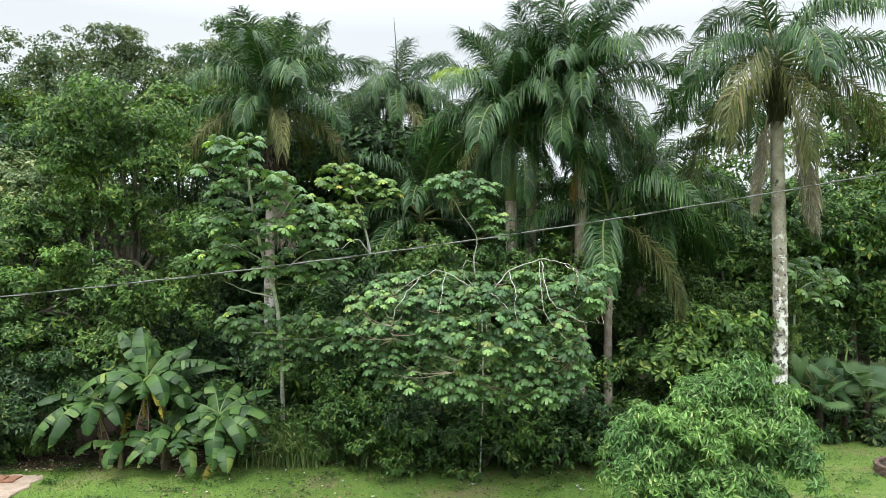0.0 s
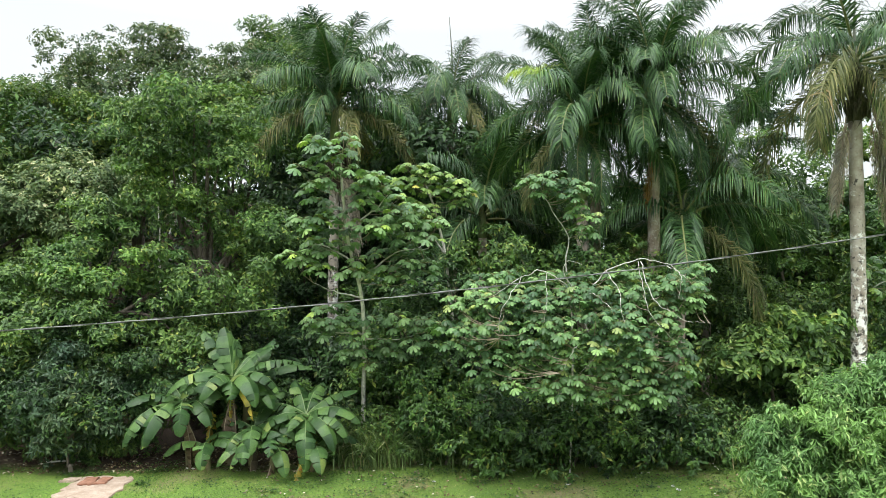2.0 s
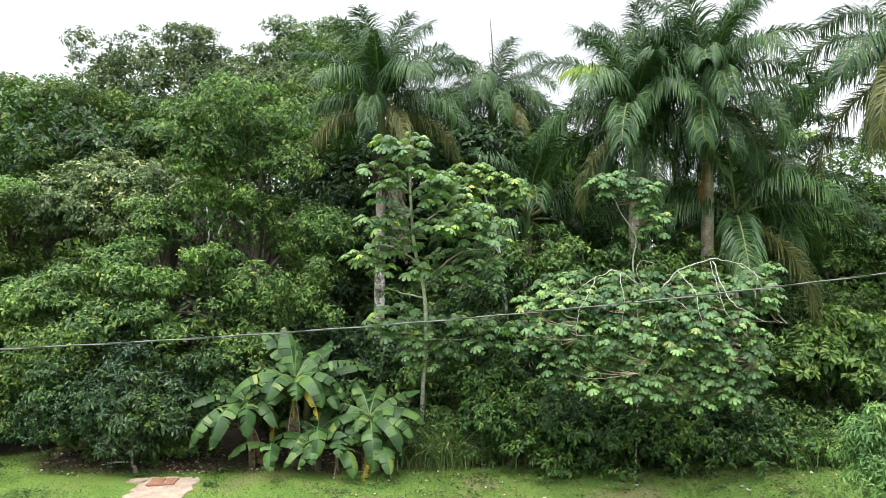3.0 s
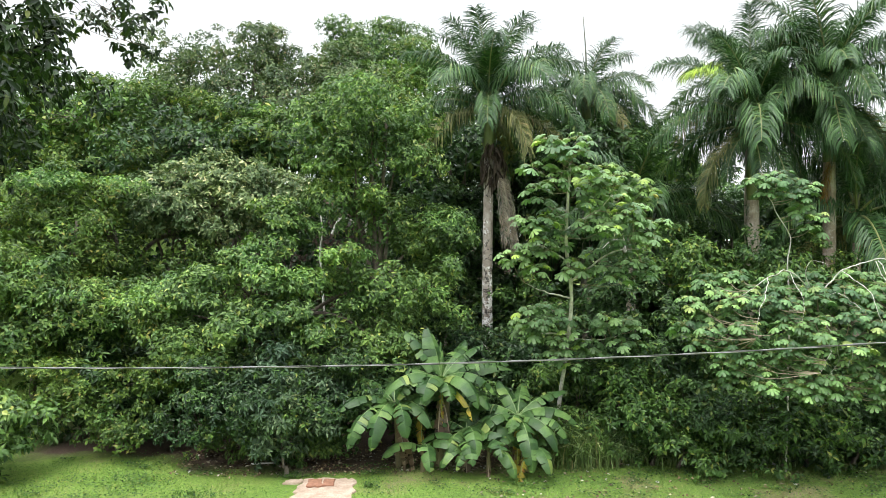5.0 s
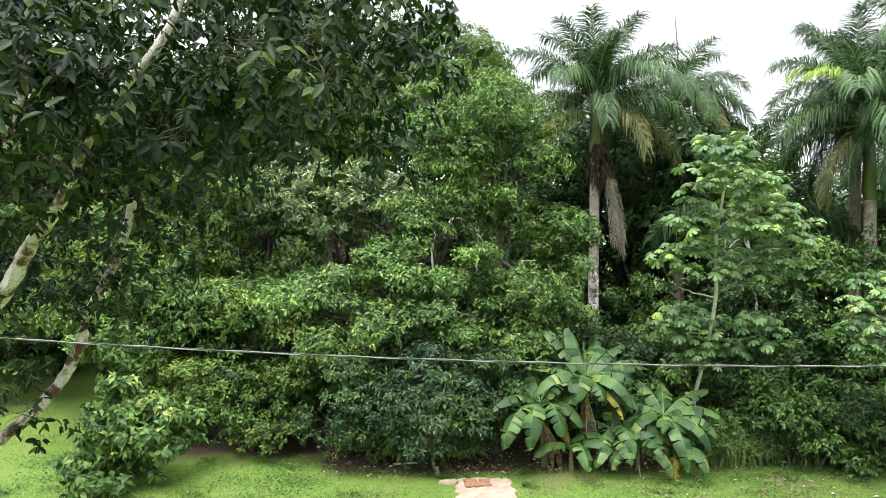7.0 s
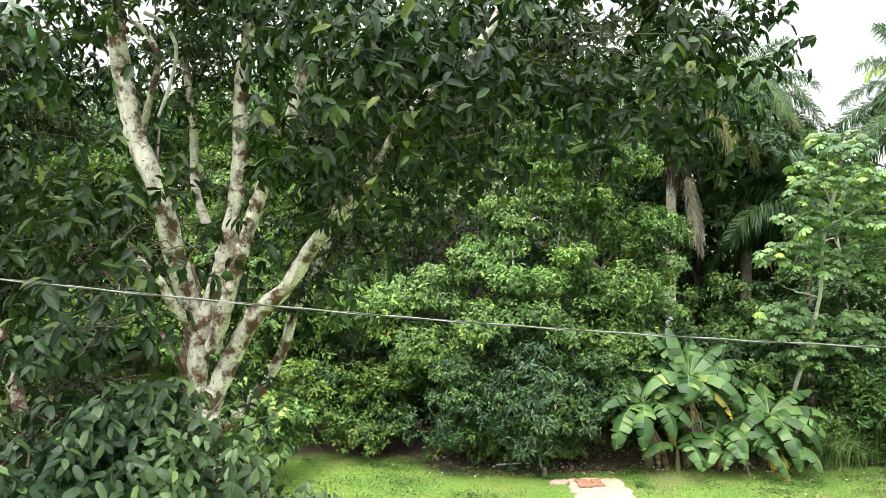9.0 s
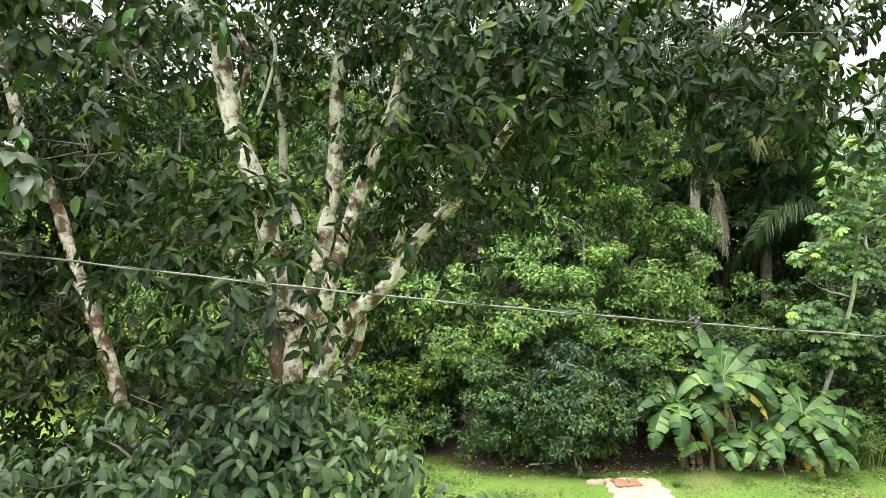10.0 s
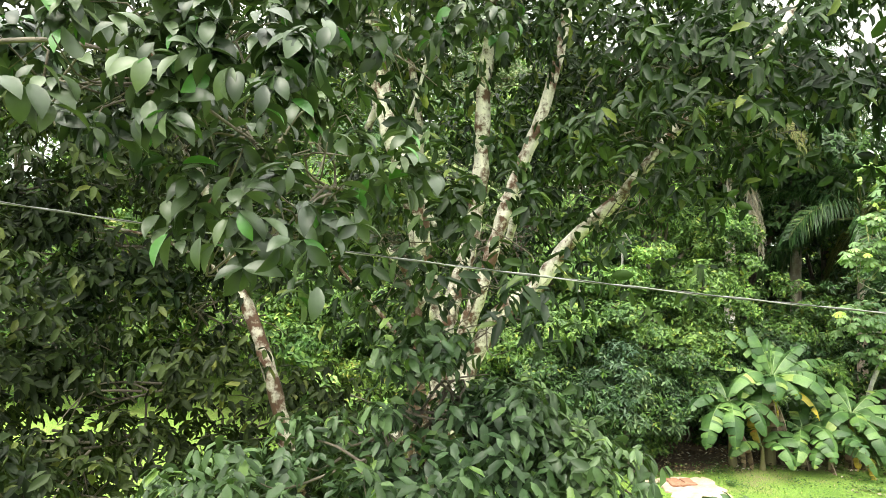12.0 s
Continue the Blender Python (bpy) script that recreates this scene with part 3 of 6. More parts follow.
# filler bushes: dark leaves stand in for the shade in the gaps
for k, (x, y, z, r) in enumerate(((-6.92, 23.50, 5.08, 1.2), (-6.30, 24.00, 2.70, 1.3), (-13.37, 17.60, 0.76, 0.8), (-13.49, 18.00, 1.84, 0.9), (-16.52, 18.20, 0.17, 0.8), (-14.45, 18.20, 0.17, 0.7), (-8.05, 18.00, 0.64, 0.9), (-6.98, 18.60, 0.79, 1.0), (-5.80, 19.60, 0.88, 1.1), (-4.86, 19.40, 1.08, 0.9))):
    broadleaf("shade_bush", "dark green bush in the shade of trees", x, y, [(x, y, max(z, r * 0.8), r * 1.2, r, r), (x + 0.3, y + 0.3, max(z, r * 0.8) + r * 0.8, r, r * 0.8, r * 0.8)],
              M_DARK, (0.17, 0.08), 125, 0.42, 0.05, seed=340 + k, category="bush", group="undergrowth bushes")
# middle tier
tall_tree = broadleaf("tall_green_tree", "tall tree with layered mid green foliage and pale twigs", -9.00, 19.20,
          [(-8.80, 18.40, 8.63, 1.22, 1.00, 0.61), (-10.11, 18.60, 8.05, 1.00, 1.00, 0.62), (-8.05, 18.40, 7.65, 0.91, 0.90, 0.69), (-9.39, 18.20, 7.17, 1.06, 0.90, 0.53), (-8.36, 18.60, 6.38, 1.16, 0.90, 0.59), (-7.51, 18.80, 5.08, 1.01, 1.00, 1.09), (-7.74, 18.60, 3.55, 1.00, 1.00, 1.08), (-6.76, 18.40, 4.02, 0.61, 0.80, 0.91)],
          M_BRIGHT, (0.14, 0.06), 310, 0.6, 0.16, seed=16)
for line, r in (([(-10.30, 20.30, 3.20), (-10.42, 20.30, 4.88), (-10.34, 20.20, 5.50), (-10.40, 20.20, 6.30)], 0.035), ([(-10.05, 20.20, 5.50), (-9.85, 20.20, 5.92), (-9.60, 20.20, 5.95), (-9.20, 20.20, 5.70), (-8.90, 20.00, 5.20)], 0.04), ([(-9.05, 20.20, 3.40), (-9.10, 20.20, 5.00), (-8.95, 20.10, 6.60)], 0.05)):
    V, F = tube(curve_through(line, 16), r * np.linspace(1.0, 0.6, 16), 7, 0.08, np.random.default_rng(3))
    part("limb", mesh_of("limb", V, F, M_WHITE_BARK), tall_tree, "bare pale limb")
broadleaf("dome_tree", "dome-shaped tree with grey-green leaves and cream flower heads", -14.30, 23.00,
          [(-14.15, 22.70, 7.05, 2.00, 1.40, 0.75), (-15.70, 22.30, 6.15, 1.35, 1.20, 0.85), (-12.55, 22.70, 6.55, 1.50, 1.20, 0.80), (-14.00, 22.00, 5.85, 1.75, 1.20, 0.95)],
          M_PALE, (0.17, 0.08), 200, 0.45, 0.18, seed=17, droop=0.05, under=0.02)
broadleaf("leafy_tree", "leaning tree with yellow-green leaves", -18.27, 20.50,
          [(-17.44, 20.50, 5.91, 1.53, 1.30, 1.19), (-18.67, 20.00, 4.91, 1.49, 1.30, 1.16), (-16.12, 19.00, 3.52, 1.73, 1.20, 0.94), (-18.90, 19.00, 3.53, 1.73, 1.20, 1.26), (-16.86, 18.60, 2.34, 1.39, 1.00, 0.77), (-14.45, 18.20, 2.85, 1.21, 1.00, 0.90)],
          M_YELLOW, (0.145, 0.062), 260, 0.62, 0.14, seed=18)
broadleaf("leafy_tree", "broad tree with mid green leaves behind the bushes", -16.55, 22.50,
          [(-16.16, 21.50, 4.37, 1.96, 1.30, 1.07), (-17.90, 24.00, 7.24, 2.19, 1.50, 1.39), (-16.20, 26.00, 9.13, 2.37, 1.50, 1.51), (-12.20, 25.00, 8.57, 1.86, 1.50, 1.45)],
          M_YELLOW, (0.165, 0.07), 190, 0.75, 0.18, seed=19)
# high forest on the slope
broadleaf("forest_tree", "high forest tree with dull green airy crown", -16.28, 32.00,
          [(-16.54, 32.00, 13.75, 2.65, 2.00, 1.11), (-17.92, 31.00, 11.82, 1.54, 1.80, 1.03), (-14.45, 32.00, 13.23, 2.12, 1.80, 1.33), (-15.27, 30.00, 10.99, 3.23, 2.00, 1.37), (-12.07, 30.00, 11.24, 2.24, 1.80, 1.49), (-19.00, 32.00, 10.50, 1.50, 1.60, 0.90), (-12.20, 32.00, 13.00, 1.90, 1.60, 1.00), (-10.20, 31.00, 12.00, 1.80, 1.60, 1.10), (-18.60, 30.00, 9.60, 2.20, 1.70, 1.30)],
          M_DULL, (0.17, 0.085), 105, 0.6, 0.25, seed=20, shape=KITE, ragged=0.5)
broadleaf("forest_tree", "hilltop forest tree with fine green foliage", -10.82, 40.00,
          [(-12.14, 40.00, 16.77, 1.16, 1.60, 1.16), (-10.49, 40.00, 16.45, 1.49, 1.80, 1.06), (-8.51, 40.00, 16.13, 1.66, 1.80, 0.93), (-10.11, 39.00, 14.72, 3.23, 2.40, 1.45)],
          M_MID, (0.2, 0.095), 120, 1.0, 0.25, seed=21, shape=KITE)
broadleaf("forest_tree", "forest tree on the slope with yellow-green crown", -8.68, 33.00,
          [(-9.23, 33.00, 12.69, 2.46, 2.00, 0.96), (-7.74, 32.00, 11.41, 1.59, 2.00, 1.19), (-9.79, 29.00, 10.09, 2.40, 2.00, 1.44)],
          M_YELLOW, (0.19, 0.09), 110, 0.95, 0.22, seed=22, shape=KITE)
broadleaf("forest_tree", "low forest tree with pale green feathery crown", -22.36, 33.00,
          [(-22.63, 33.00, 10.52, 2.19, 1.80, 0.96), (-25.62, 33.00, 10.20, 2.46, 2.00, 1.00), (-19.92, 33.00, 10.20, 2.19, 1.80, 1.00), (-21.94, 31.00, 8.14, 3.34, 2.00, 1.54), (-26.78, 31.00, 9.16, 2.57, 2.00, 1.54)],
          M_YELLOW, (0.19, 0.09), 110, 0.95, 0.22, seed=23, shape=KITE)
# right-hand forest
broadleaf("forest_tree", "dense dark forest tree beside the palm", 14.04, 24.00,
          [(12.64, 24.00, 5.47, 1.79, 1.80, 1.59), (14.40, 23.00, 5.45, 1.91, 1.80, 1.52), (13.64, 23.00, 3.35, 2.10, 1.60, 1.33), (17.22, 24.00, 5.87, 2.19, 2.00, 2.58)],
          M_MID, (0.19, 0.085), 115, 0.8, 0.2, seed=24)
broadleaf("forest_tree", "green forest tree between the palms", 9.26, 24.00,
          [(10.65, 27.00, 7.98, 1.79, 1.80, 1.12), (8.61, 25.00, 5.90, 2.28, 1.80, 1.24), (10.26, 24.00, 5.47, 1.59, 1.60, 1.39), (8.31, 23.00, 3.93, 2.10, 1.60, 1.33), (9.59, 22.00, 3.25, 1.46, 1.40, 1.09)],
          M_BRIGHT, (0.19, 0.085), 115, 0.8, 0.18, seed=25)
broadleaf("forest_tree", "light green forest tree behind the white-trunked palm", 16.68, 27.00,
          [(15.34, 27.00, 9.10, 1.34, 1.80, 1.01), (17.13, 27.00, 9.66, 1.79, 1.80, 1.23), (15.42, 26.00, 7.44, 2.37, 1.80, 1.29), (18.70, 27.00, 8.87, 2.01, 2.00, 1.79)],
          M_YELLOW, (0.18, 0.085), 115, 0.8, 0.2, seed=29)
broadleaf("umbrella_tree", "distant flat-topped tree with thin airy crown", 19.66, 46.00,
          [(19.28, 46.00, 14.61, 1.71, 1.80, 0.61), (20.61, 46.00, 13.66, 1.33, 1.50, 0.53), (17.95, 46.00, 14.04, 1.14, 1.50, 0.53)],
          M_BLUE, (0.26, 0.12), 60, 0.6, 0.2, M_WHITE_BARK, seed=26)
broadleaf("broad_shrub", "round shrub with large light green leaves under the palms", 6.80, 18.40,
          [(6.65, 18.20, 2.80, 0.90, 0.80, 0.60), (7.48, 18.20, 2.50, 0.83, 0.80, 0.68), (5.90, 18.00, 2.08, 0.82, 0.80, 0.67), (6.80, 18.00, 1.78, 1.19, 0.80, 0.52)],
          M_BRIGHT, (0.22, 0.105), 150, 0.4, 0.06, seed=27, category="shrub", droop=0.6)
broadleaf("low_shrub", "low dark leafy shrub by the fan palm", 10.94, 18.70,
          [(10.16, 18.70, 0.65, 0.77, 0.70, 0.70), (11.19, 18.60, 0.44, 1.00, 0.70, 0.62), (12.24, 18.80, 0.55, 0.93, 0.80, 0.78), (13.40, 18.90, 0.68, 0.94, 0.80, 0.94), (9.75, 18.50, 0.16, 0.54, 0.40, 0.31), (10.67, 18.50, 0.09, 0.77, 0.40, 0.28), (11.74, 18.50, 0.09, 0.77, 0.40, 0.31)],
          M_DARK, (0.22, 0.1), 110, 0.4, 0.05, seed=28, category="shrub")
# backing rows of forest
rb = np.random.default_rng(5)
for k, bx in enumerate(np.arange(-44, 24, 3.4)):
    by = 25.5 + rb.uniform(-1, 1.5)
    if bx < -24:
        by = 26 + rb.uniform(0, 2)
    tall = 7.0 + rb.uniform(-0.6, 0.4) + (3.0 if bx < -7 else 2.5 if bx < 2.2 else 0.0)
    g0 = ground_z(bx, by)
    side_lobes = [(bx - 0.9, by - 0.4, g0 + tall - 3.2, 1.7, 1.4, 1.3), (bx + 1.0, by - 0.5, g0 + tall - 4.2, 1.6, 1.3, 1.3)]
    # last two lobes are an added canopy roof that shades those below
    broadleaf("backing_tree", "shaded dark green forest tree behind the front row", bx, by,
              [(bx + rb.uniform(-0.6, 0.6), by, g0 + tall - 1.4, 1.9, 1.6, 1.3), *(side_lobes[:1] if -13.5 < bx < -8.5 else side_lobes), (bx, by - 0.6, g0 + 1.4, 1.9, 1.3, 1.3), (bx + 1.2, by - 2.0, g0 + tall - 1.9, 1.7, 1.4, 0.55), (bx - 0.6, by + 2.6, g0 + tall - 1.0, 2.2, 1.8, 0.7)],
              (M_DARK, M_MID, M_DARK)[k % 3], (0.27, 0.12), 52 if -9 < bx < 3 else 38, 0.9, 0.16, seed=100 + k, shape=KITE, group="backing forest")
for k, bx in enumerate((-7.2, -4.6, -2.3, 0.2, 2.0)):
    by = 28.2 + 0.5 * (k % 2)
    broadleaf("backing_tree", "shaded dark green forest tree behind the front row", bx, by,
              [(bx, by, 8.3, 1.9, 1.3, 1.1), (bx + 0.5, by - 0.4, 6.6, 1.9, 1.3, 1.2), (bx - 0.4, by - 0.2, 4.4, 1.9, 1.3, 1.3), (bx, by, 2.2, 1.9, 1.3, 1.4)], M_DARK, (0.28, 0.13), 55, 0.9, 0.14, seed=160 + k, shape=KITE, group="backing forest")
# extra dark row, added so that gaps between the trunks stay dark
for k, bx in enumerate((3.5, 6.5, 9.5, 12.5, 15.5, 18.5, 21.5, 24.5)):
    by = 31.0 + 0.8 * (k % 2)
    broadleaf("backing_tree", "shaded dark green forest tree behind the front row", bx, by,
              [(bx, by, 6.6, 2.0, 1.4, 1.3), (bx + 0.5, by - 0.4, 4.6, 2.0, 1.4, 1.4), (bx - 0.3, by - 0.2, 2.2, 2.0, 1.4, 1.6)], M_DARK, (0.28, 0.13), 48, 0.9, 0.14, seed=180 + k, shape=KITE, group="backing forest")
for k, bx in enumerate(np.arange(-60, 40, 6.0)):
    by = 44 + rb.uniform(-3, 3)
    g0 = ground_z(bx, by)
    tall = 8.4 if bx < 4 else 9.0
    broadleaf("far_tree", "far forest tree with green rounded crown", bx, by,
              [(bx, by, g0 + tall - 2.0, 3.2, 2.4, 1.9), (bx - 1.6, by - 1, g0 + tall - 4.2, 2.8, 2.2, 1.9), (bx + 1.6, by - 1, g0 + tall - 5.6, 2.8, 2.2, 2.0)],
              (M_MID, M_BLUE)[k % 2], (0.34, 0.15), 11, 0.9, 0.2, seed=200 + k, shape=KITE, group="far forest")


# low growth added to hide the slope; its dark leaves stand in for shade
def slope_growth(count, seed):
    rng = np.random.default_rng(seed)
    c = np.stack([rng.uniform(-40, 9, 1500), rng.uniform(20.5, 43, 1500)], -1)
    c = c[(c[:, 1] > 24.5) | (c[:, 0] > -16.5)]
    pick = rng.integers(0, len(c), count)
    xy = c[pick] + rng.normal(0, 0.4, (count, 2))
    high = rng.uniform(0.5, 1.5, len(c))[pick] * rng.random(count) ** 0.7
    P = np.column_stack([xy, [ground_z(a, e) for a, e in xy] + high])
    D = unit(sphere_dirs(rng, count) + np.array([0, -0.2, -0.3]))
    U = unit(rng.normal(0, 0.5, (count, 3)) + np.array([0, -0.5, 0.7]))
    s = rng.uniform(0.28, 0.5, count)
    V, F = leaves(P, D, U, s, s * 0.45, KITE)
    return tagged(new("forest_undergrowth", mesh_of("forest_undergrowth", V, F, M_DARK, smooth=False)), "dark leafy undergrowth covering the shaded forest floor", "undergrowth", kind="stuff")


slope_growth(34000, 57)

# ---- palms ----
FRONDS = {}


def frond_mesh(rng, length, e0, e1, leaf_mat, rib_mat, count=140, leaflet=0.62, hang=0.55, bent=1.2):
    s = np.linspace(0, 1, 24)
    e = np.radians(e0 + (e1 - e0) * s ** bent)
    step = length / 23
    x, z = np.cumsum(np.cos(e)) * step, np.cumsum(np.sin(e)) * step
    rib = np.stack([x, 0.08 * length * s ** 2 * rng.uniform(-1, 1), z], -1)
    V0, F0 = tube(rib, np.linspace(0.034, 0.006, 24), 5)
    ps = np.repeat(np.linspace(0.13, 0.995, count), 2) + rng.normal(0, 0.003, count * 2)
    ps = np.clip(ps, 0, 0.999)
    sg = np.tile([1.0, -1.0], count)
    k = ps * 23
    i = k.astype(int)
    u = (k - i)[:, None]
    base = rib[i] * (1 - u) + rib[i + 1] * u
    along = unit(rib[i + 1] - rib[i])
    side = np.tile([0, 1.0, 0], (len(ps), 1))
    up = np.cross(along, side)
    L = leaflet * (0.45 + 0.75 * np.sin(np.pi * np.clip(0.12 + 0.8 * ps, 0, 1))) * rng.uniform(0.7, 1.15, len(ps))
    d1 = unit(rng.normal(0, 0.11, (len(ps), 3)) + along * (0.5 + 0.5 * ps[:, None]) + side * (sg * 0.85)[:, None] + up * rng.uniform(-0.45, 0.75, (len(ps), 1)))
    d2 = unit(d1 * 0.9 + np.array([0, 0, -1.0]) * hang * rng.uniform(0.7, 1.3, (len(ps), 1)))
    d3 = unit(d2 + np.array([0, 0, -1.0]) * hang * rng.uniform(0.7, 1.5, (len(ps), 1)))
    w = unit(along - d1 * (along * d1).sum(1, keepdims=True)) * 0.0125
    m1 = base + d1 * L[:, None] * 0.4
    m2 = m1 + d2 * L[:, None] * 0.35
    tip = m2 + d3 * L[:, None] * 0.28
    V1 = np.stack([base - w * 0.6, base + w * 0.6, m1 + w, m1 - w, m2 + w * 0.8, m2 - w * 0.8, tip], 1).reshape(-1, 3)
    T = np.array([(0, 1, 2), (0, 2, 3), (3, 2, 4), (3, 4, 5), (5, 4, 6)])
    F1 = ((np.arange(len(ps)) * 7)[:, None, None] + T[None]).reshape(-1, 3)
    V, F = join([(V0, F0), (V1, F1)])
    return mesh_of("frond", V, F, [rib_mat, leaf_mat], np.r_[np.zeros(len(F0)), np.ones(len(F1))], smooth=False)


def frond_kind(kind, bucket, arch=False):
    """Shared frond meshes, 3 m long: six ages and three twins of each."""
    key = (kind, bucket, arch)
    if key not in FRONDS:
        rng = np.random.default_rng(700 + len(FRONDS))
        e0 = (82, 66, 48, 28, 6, -22)[bucket // 3]
        e1 = (25, -15, -42, -62, -80, -88)[bucket // 3] + rng.uniform(-8, 8)
        if arch:
            e0 = (83, 72, 58, 40, 16, -15)[bucket // 3]
            e1 = (5, -50, -72, -82, -86, -88)[bucket // 3] + rng.uniform(-6, 6)
        mat, rib = {"green": (M_PALM, M_RACHIS), "old": (M_PALM_OLD, M_RACHIS), "young": (M_PALM_YOUNG, M_RACHIS), "dead": (M_PALM_DEAD, M_RACHIS_DEAD), "rust": (M_PALM_RUST, M_RACHIS_DEAD)}[kind]
        if kind in ("dead", "rust"):
            e0, e1 = -74, -89
        FRONDS[key] = frond_mesh(rng, 3.0, e0, e1, mat, rib, hang=1.6 if kind in ("dead", "rust") else 1.1 if kind == "old" else (0.6, 0.85, 1.05, 1.2, 1.3, 1.4)[bucket // 3], leaflet=0.6 if kind == "dead" else 0.7, bent=0.95 if arch else 1.2)
    return FRONDS[key]


def hang_frond(palm, kind, bucket, at, azimuth, size, label="", tilt=0.0, squash=1.0, arch=False):
    f = new("frond", frond_kind(kind, bucket, arch))
    f.parent = palm
    f.matrix_parent_inverse = Matrix.Translation(-palm.location)
    f.matrix_basis = Matrix.Translation(at) @ pose(0, 0, 0, 0, tilt, azimuth) @ Matrix.Diagonal((size, size * squash, size, 1))
    return tagged(f, label)


def palm(label, x, y, neck, radius, length, count, seed, shaft=0.9, lean=(0.0, 0.0), old=2, bark=None, boot=False, low=4.6, first=0, arch=False, curve=0.7):
    """A feather palm: ringed trunk, green crownshaft, spear leaf and fronds of all ages. neck: height of the trunk's top."""
    rng = np.random.default_rng(seed)
    z0 = ground_z(x, y) - 0.05
    p = thing("feather_palm", label, "palm", x, y, z0, "feather palms")
    top = np.array([x + lean[0], y + lean[1], neck])
    line = curve_through([(x, y, z0), ((x * 2 + top[0]) / 3 + rng.normal(0, 0.04), y + lean[1] / 3, z0 + (neck - z0) * 0.4), top], 60)
    rings = 1 + 0.035 * (np.arange(60) % 3 == 0) + rng.normal(0, 0.01, 60)
    V, F = tube(line, radius * np.linspace(1.12, 0.92, 60) * rings, 14, 0.012, rng)
    part("trunk", mesh_of("trunk", V, F, bark or M_PALM_BARK), p)
    crown_at = top + np.array([lean[0] * 0.1, 0, shaft])
    V, F = tube(curve_through([top, (top + crown_at) / 2, crown_at], 10), radius * np.array([0.98, 1.08, 1.1, 1.05, 0.98, 0.9, 0.8, 0.68, 0.55, 0.4]), 12, 0.02, rng)
    part("crownshaft", mesh_of("crownshaft", V, F, M_FIBRE if boot else M_SHAFT), p, "dark fibrous crownshaft" if boot else "green smooth crownshaft")
    V, F = tube(curve_through([crown_at, crown_at + np.array([rng.normal(0, 0.05), 0, 0.8]), crown_at + np.array([rng.normal(0, 0.12), 0, 1.7])], 8), np.linspace(0.05, 0.008, 8), 6)
    part("spear_leaf", mesh_of("spear_leaf", V, F, M_MAST), p, "unopened upright spear leaf")
    for i in range(count):
        age = (i / max(1, count - 1)) ** curve
        b = min(17, int(age * low) * 3 + int(rng.integers(0, 3)) + first * 3)
        kind = "old" if i >= count - old else "green"
        hang_frond(p, kind, b, crown_at + np.array([0, 0, -0.25 * age]), i * 137.5 + rng.uniform(-18, 18) + seed * 31, length / 3.0 * rng.uniform(0.88, 1.1), "fading yellow-brown frond" if kind == "old" else "", squash=rng.uniform(0.85, 1.1) * (0.65 if kind == "old" else 1.0), arch=arch)
    return p, crown_at


def fibre_mass(palm_thing, at, wide, high, mat, label, seed, count=170):
    """Frayed leaf sheaths: many short strips hanging round the neck of a palm."""
    rng = np.random.default_rng(seed)
    a, u = rng.uniform(0, 6.283, count), rng.random(count)
    out = np.stack([np.cos(a), np.sin(a), np.zeros(count)], -1)
    P = at + out * (wide * (0.35 + 0.65 * np.sin(np.pi * np.clip(u, 0.1, 0.95))) * rng.uniform(0.6, 1.1, count))[:, None] - np.array([0, 0, 1.0]) * (u * high)[:, None]
    D = unit(out * rng.uniform(-0.2, 0.5, (count, 1)) + np.array([0, 0, -1.0]) + rng.normal(0, 0.2, (count, 3)))
    V, F = leaves(P, D, out + rng.normal(0, 0.4, (count, 3)), rng.uniform(0.25, 0.65, count), rng.uniform(0.04, 0.13, count), FOLD)
    part("fibre_mass", mesh_of("fibre_mass", V, F, mat, smooth=False), palm_thing, label)


# the palm with the lichen-white trunk and a skirt of dead fronds
pe, ce = palm("tall feather palm with white-blotched trunk and dead hanging fronds", 8.58, 17.50, 8.3, 0.175, 3.7, 18, 3, 1.7, (-0.02, 0), 4, M_PALM_WHITE, True, low=4.2, first=1)
for az, dx, dz, sz in ((185, -0.26, -1.7, 0.72), (215, -0.3, -1.5, 0.8), (160, -0.22, -1.9, 0.6), (-8, 0.26, -1.0, 1.12), (-40, 0.32, -1.3, 0.98), (15, 0.3, -1.7, 0.8)):
    hang_frond(pe, "dead", 15, ce + np.array([dx, -0.15, dz]), az, sz, "dead grey-brown hanging frond", 0, 0.62)
for az, sz in ((-150, 0.95), (-40, 0.9)):
    hang_frond(pe, "old", 16, ce + np.array([0, -0.1, -0.3]), az, sz, "fading yellow-brown frond")
fibre_mass(pe, ce + np.array([0.03, -0.05, -0.25]), 0.36, 1.1, M_FIBRE, "green-brown shaggy sheath mass", 6)
# palm at the back of the bananas
pa, ca = palm("feather palm with pale trunk and brown hanging frond", -5.35, 21.30, 7.9, 0.16, 3.2, 28, 8, 1.55, (0.0, 0), 4, M_PALM_WHITE, False, low=4.9, curve=1.0)
for az, sz, dx in ((-15, 0.9, 0.28), (-50, 0.8, 0.2), (20, 0.75, 0.34)):
    hang_frond(pa, "dead", 15, ca + np.array([dx, -0.25, -1.75]), az, sz, "dead brown hanging frond", 0, 0.5)
fibre_mass(pa, ca + np.array([0.12, -0.1, -1.1]), 0.36, 1.15, M_BOOT, "dark fibrous sheath mass", 4, 210)
# palm with the tall spear
pb, cb = palm("dark feather palm with a tall thin spear leaf", -1.65, 24.30, 9.5, 0.18, 3.0, 24, 12, 0.8, (0.0, 0), 1, low=4.8, first=0, arch=True)
V, F = tube(curve_through([cb, cb + np.array([0.0, 0, 1.5]), cb + np.array([-0.1, 0, 3.0])], 8), np.linspace(0.045, 0.012, 8), 6)
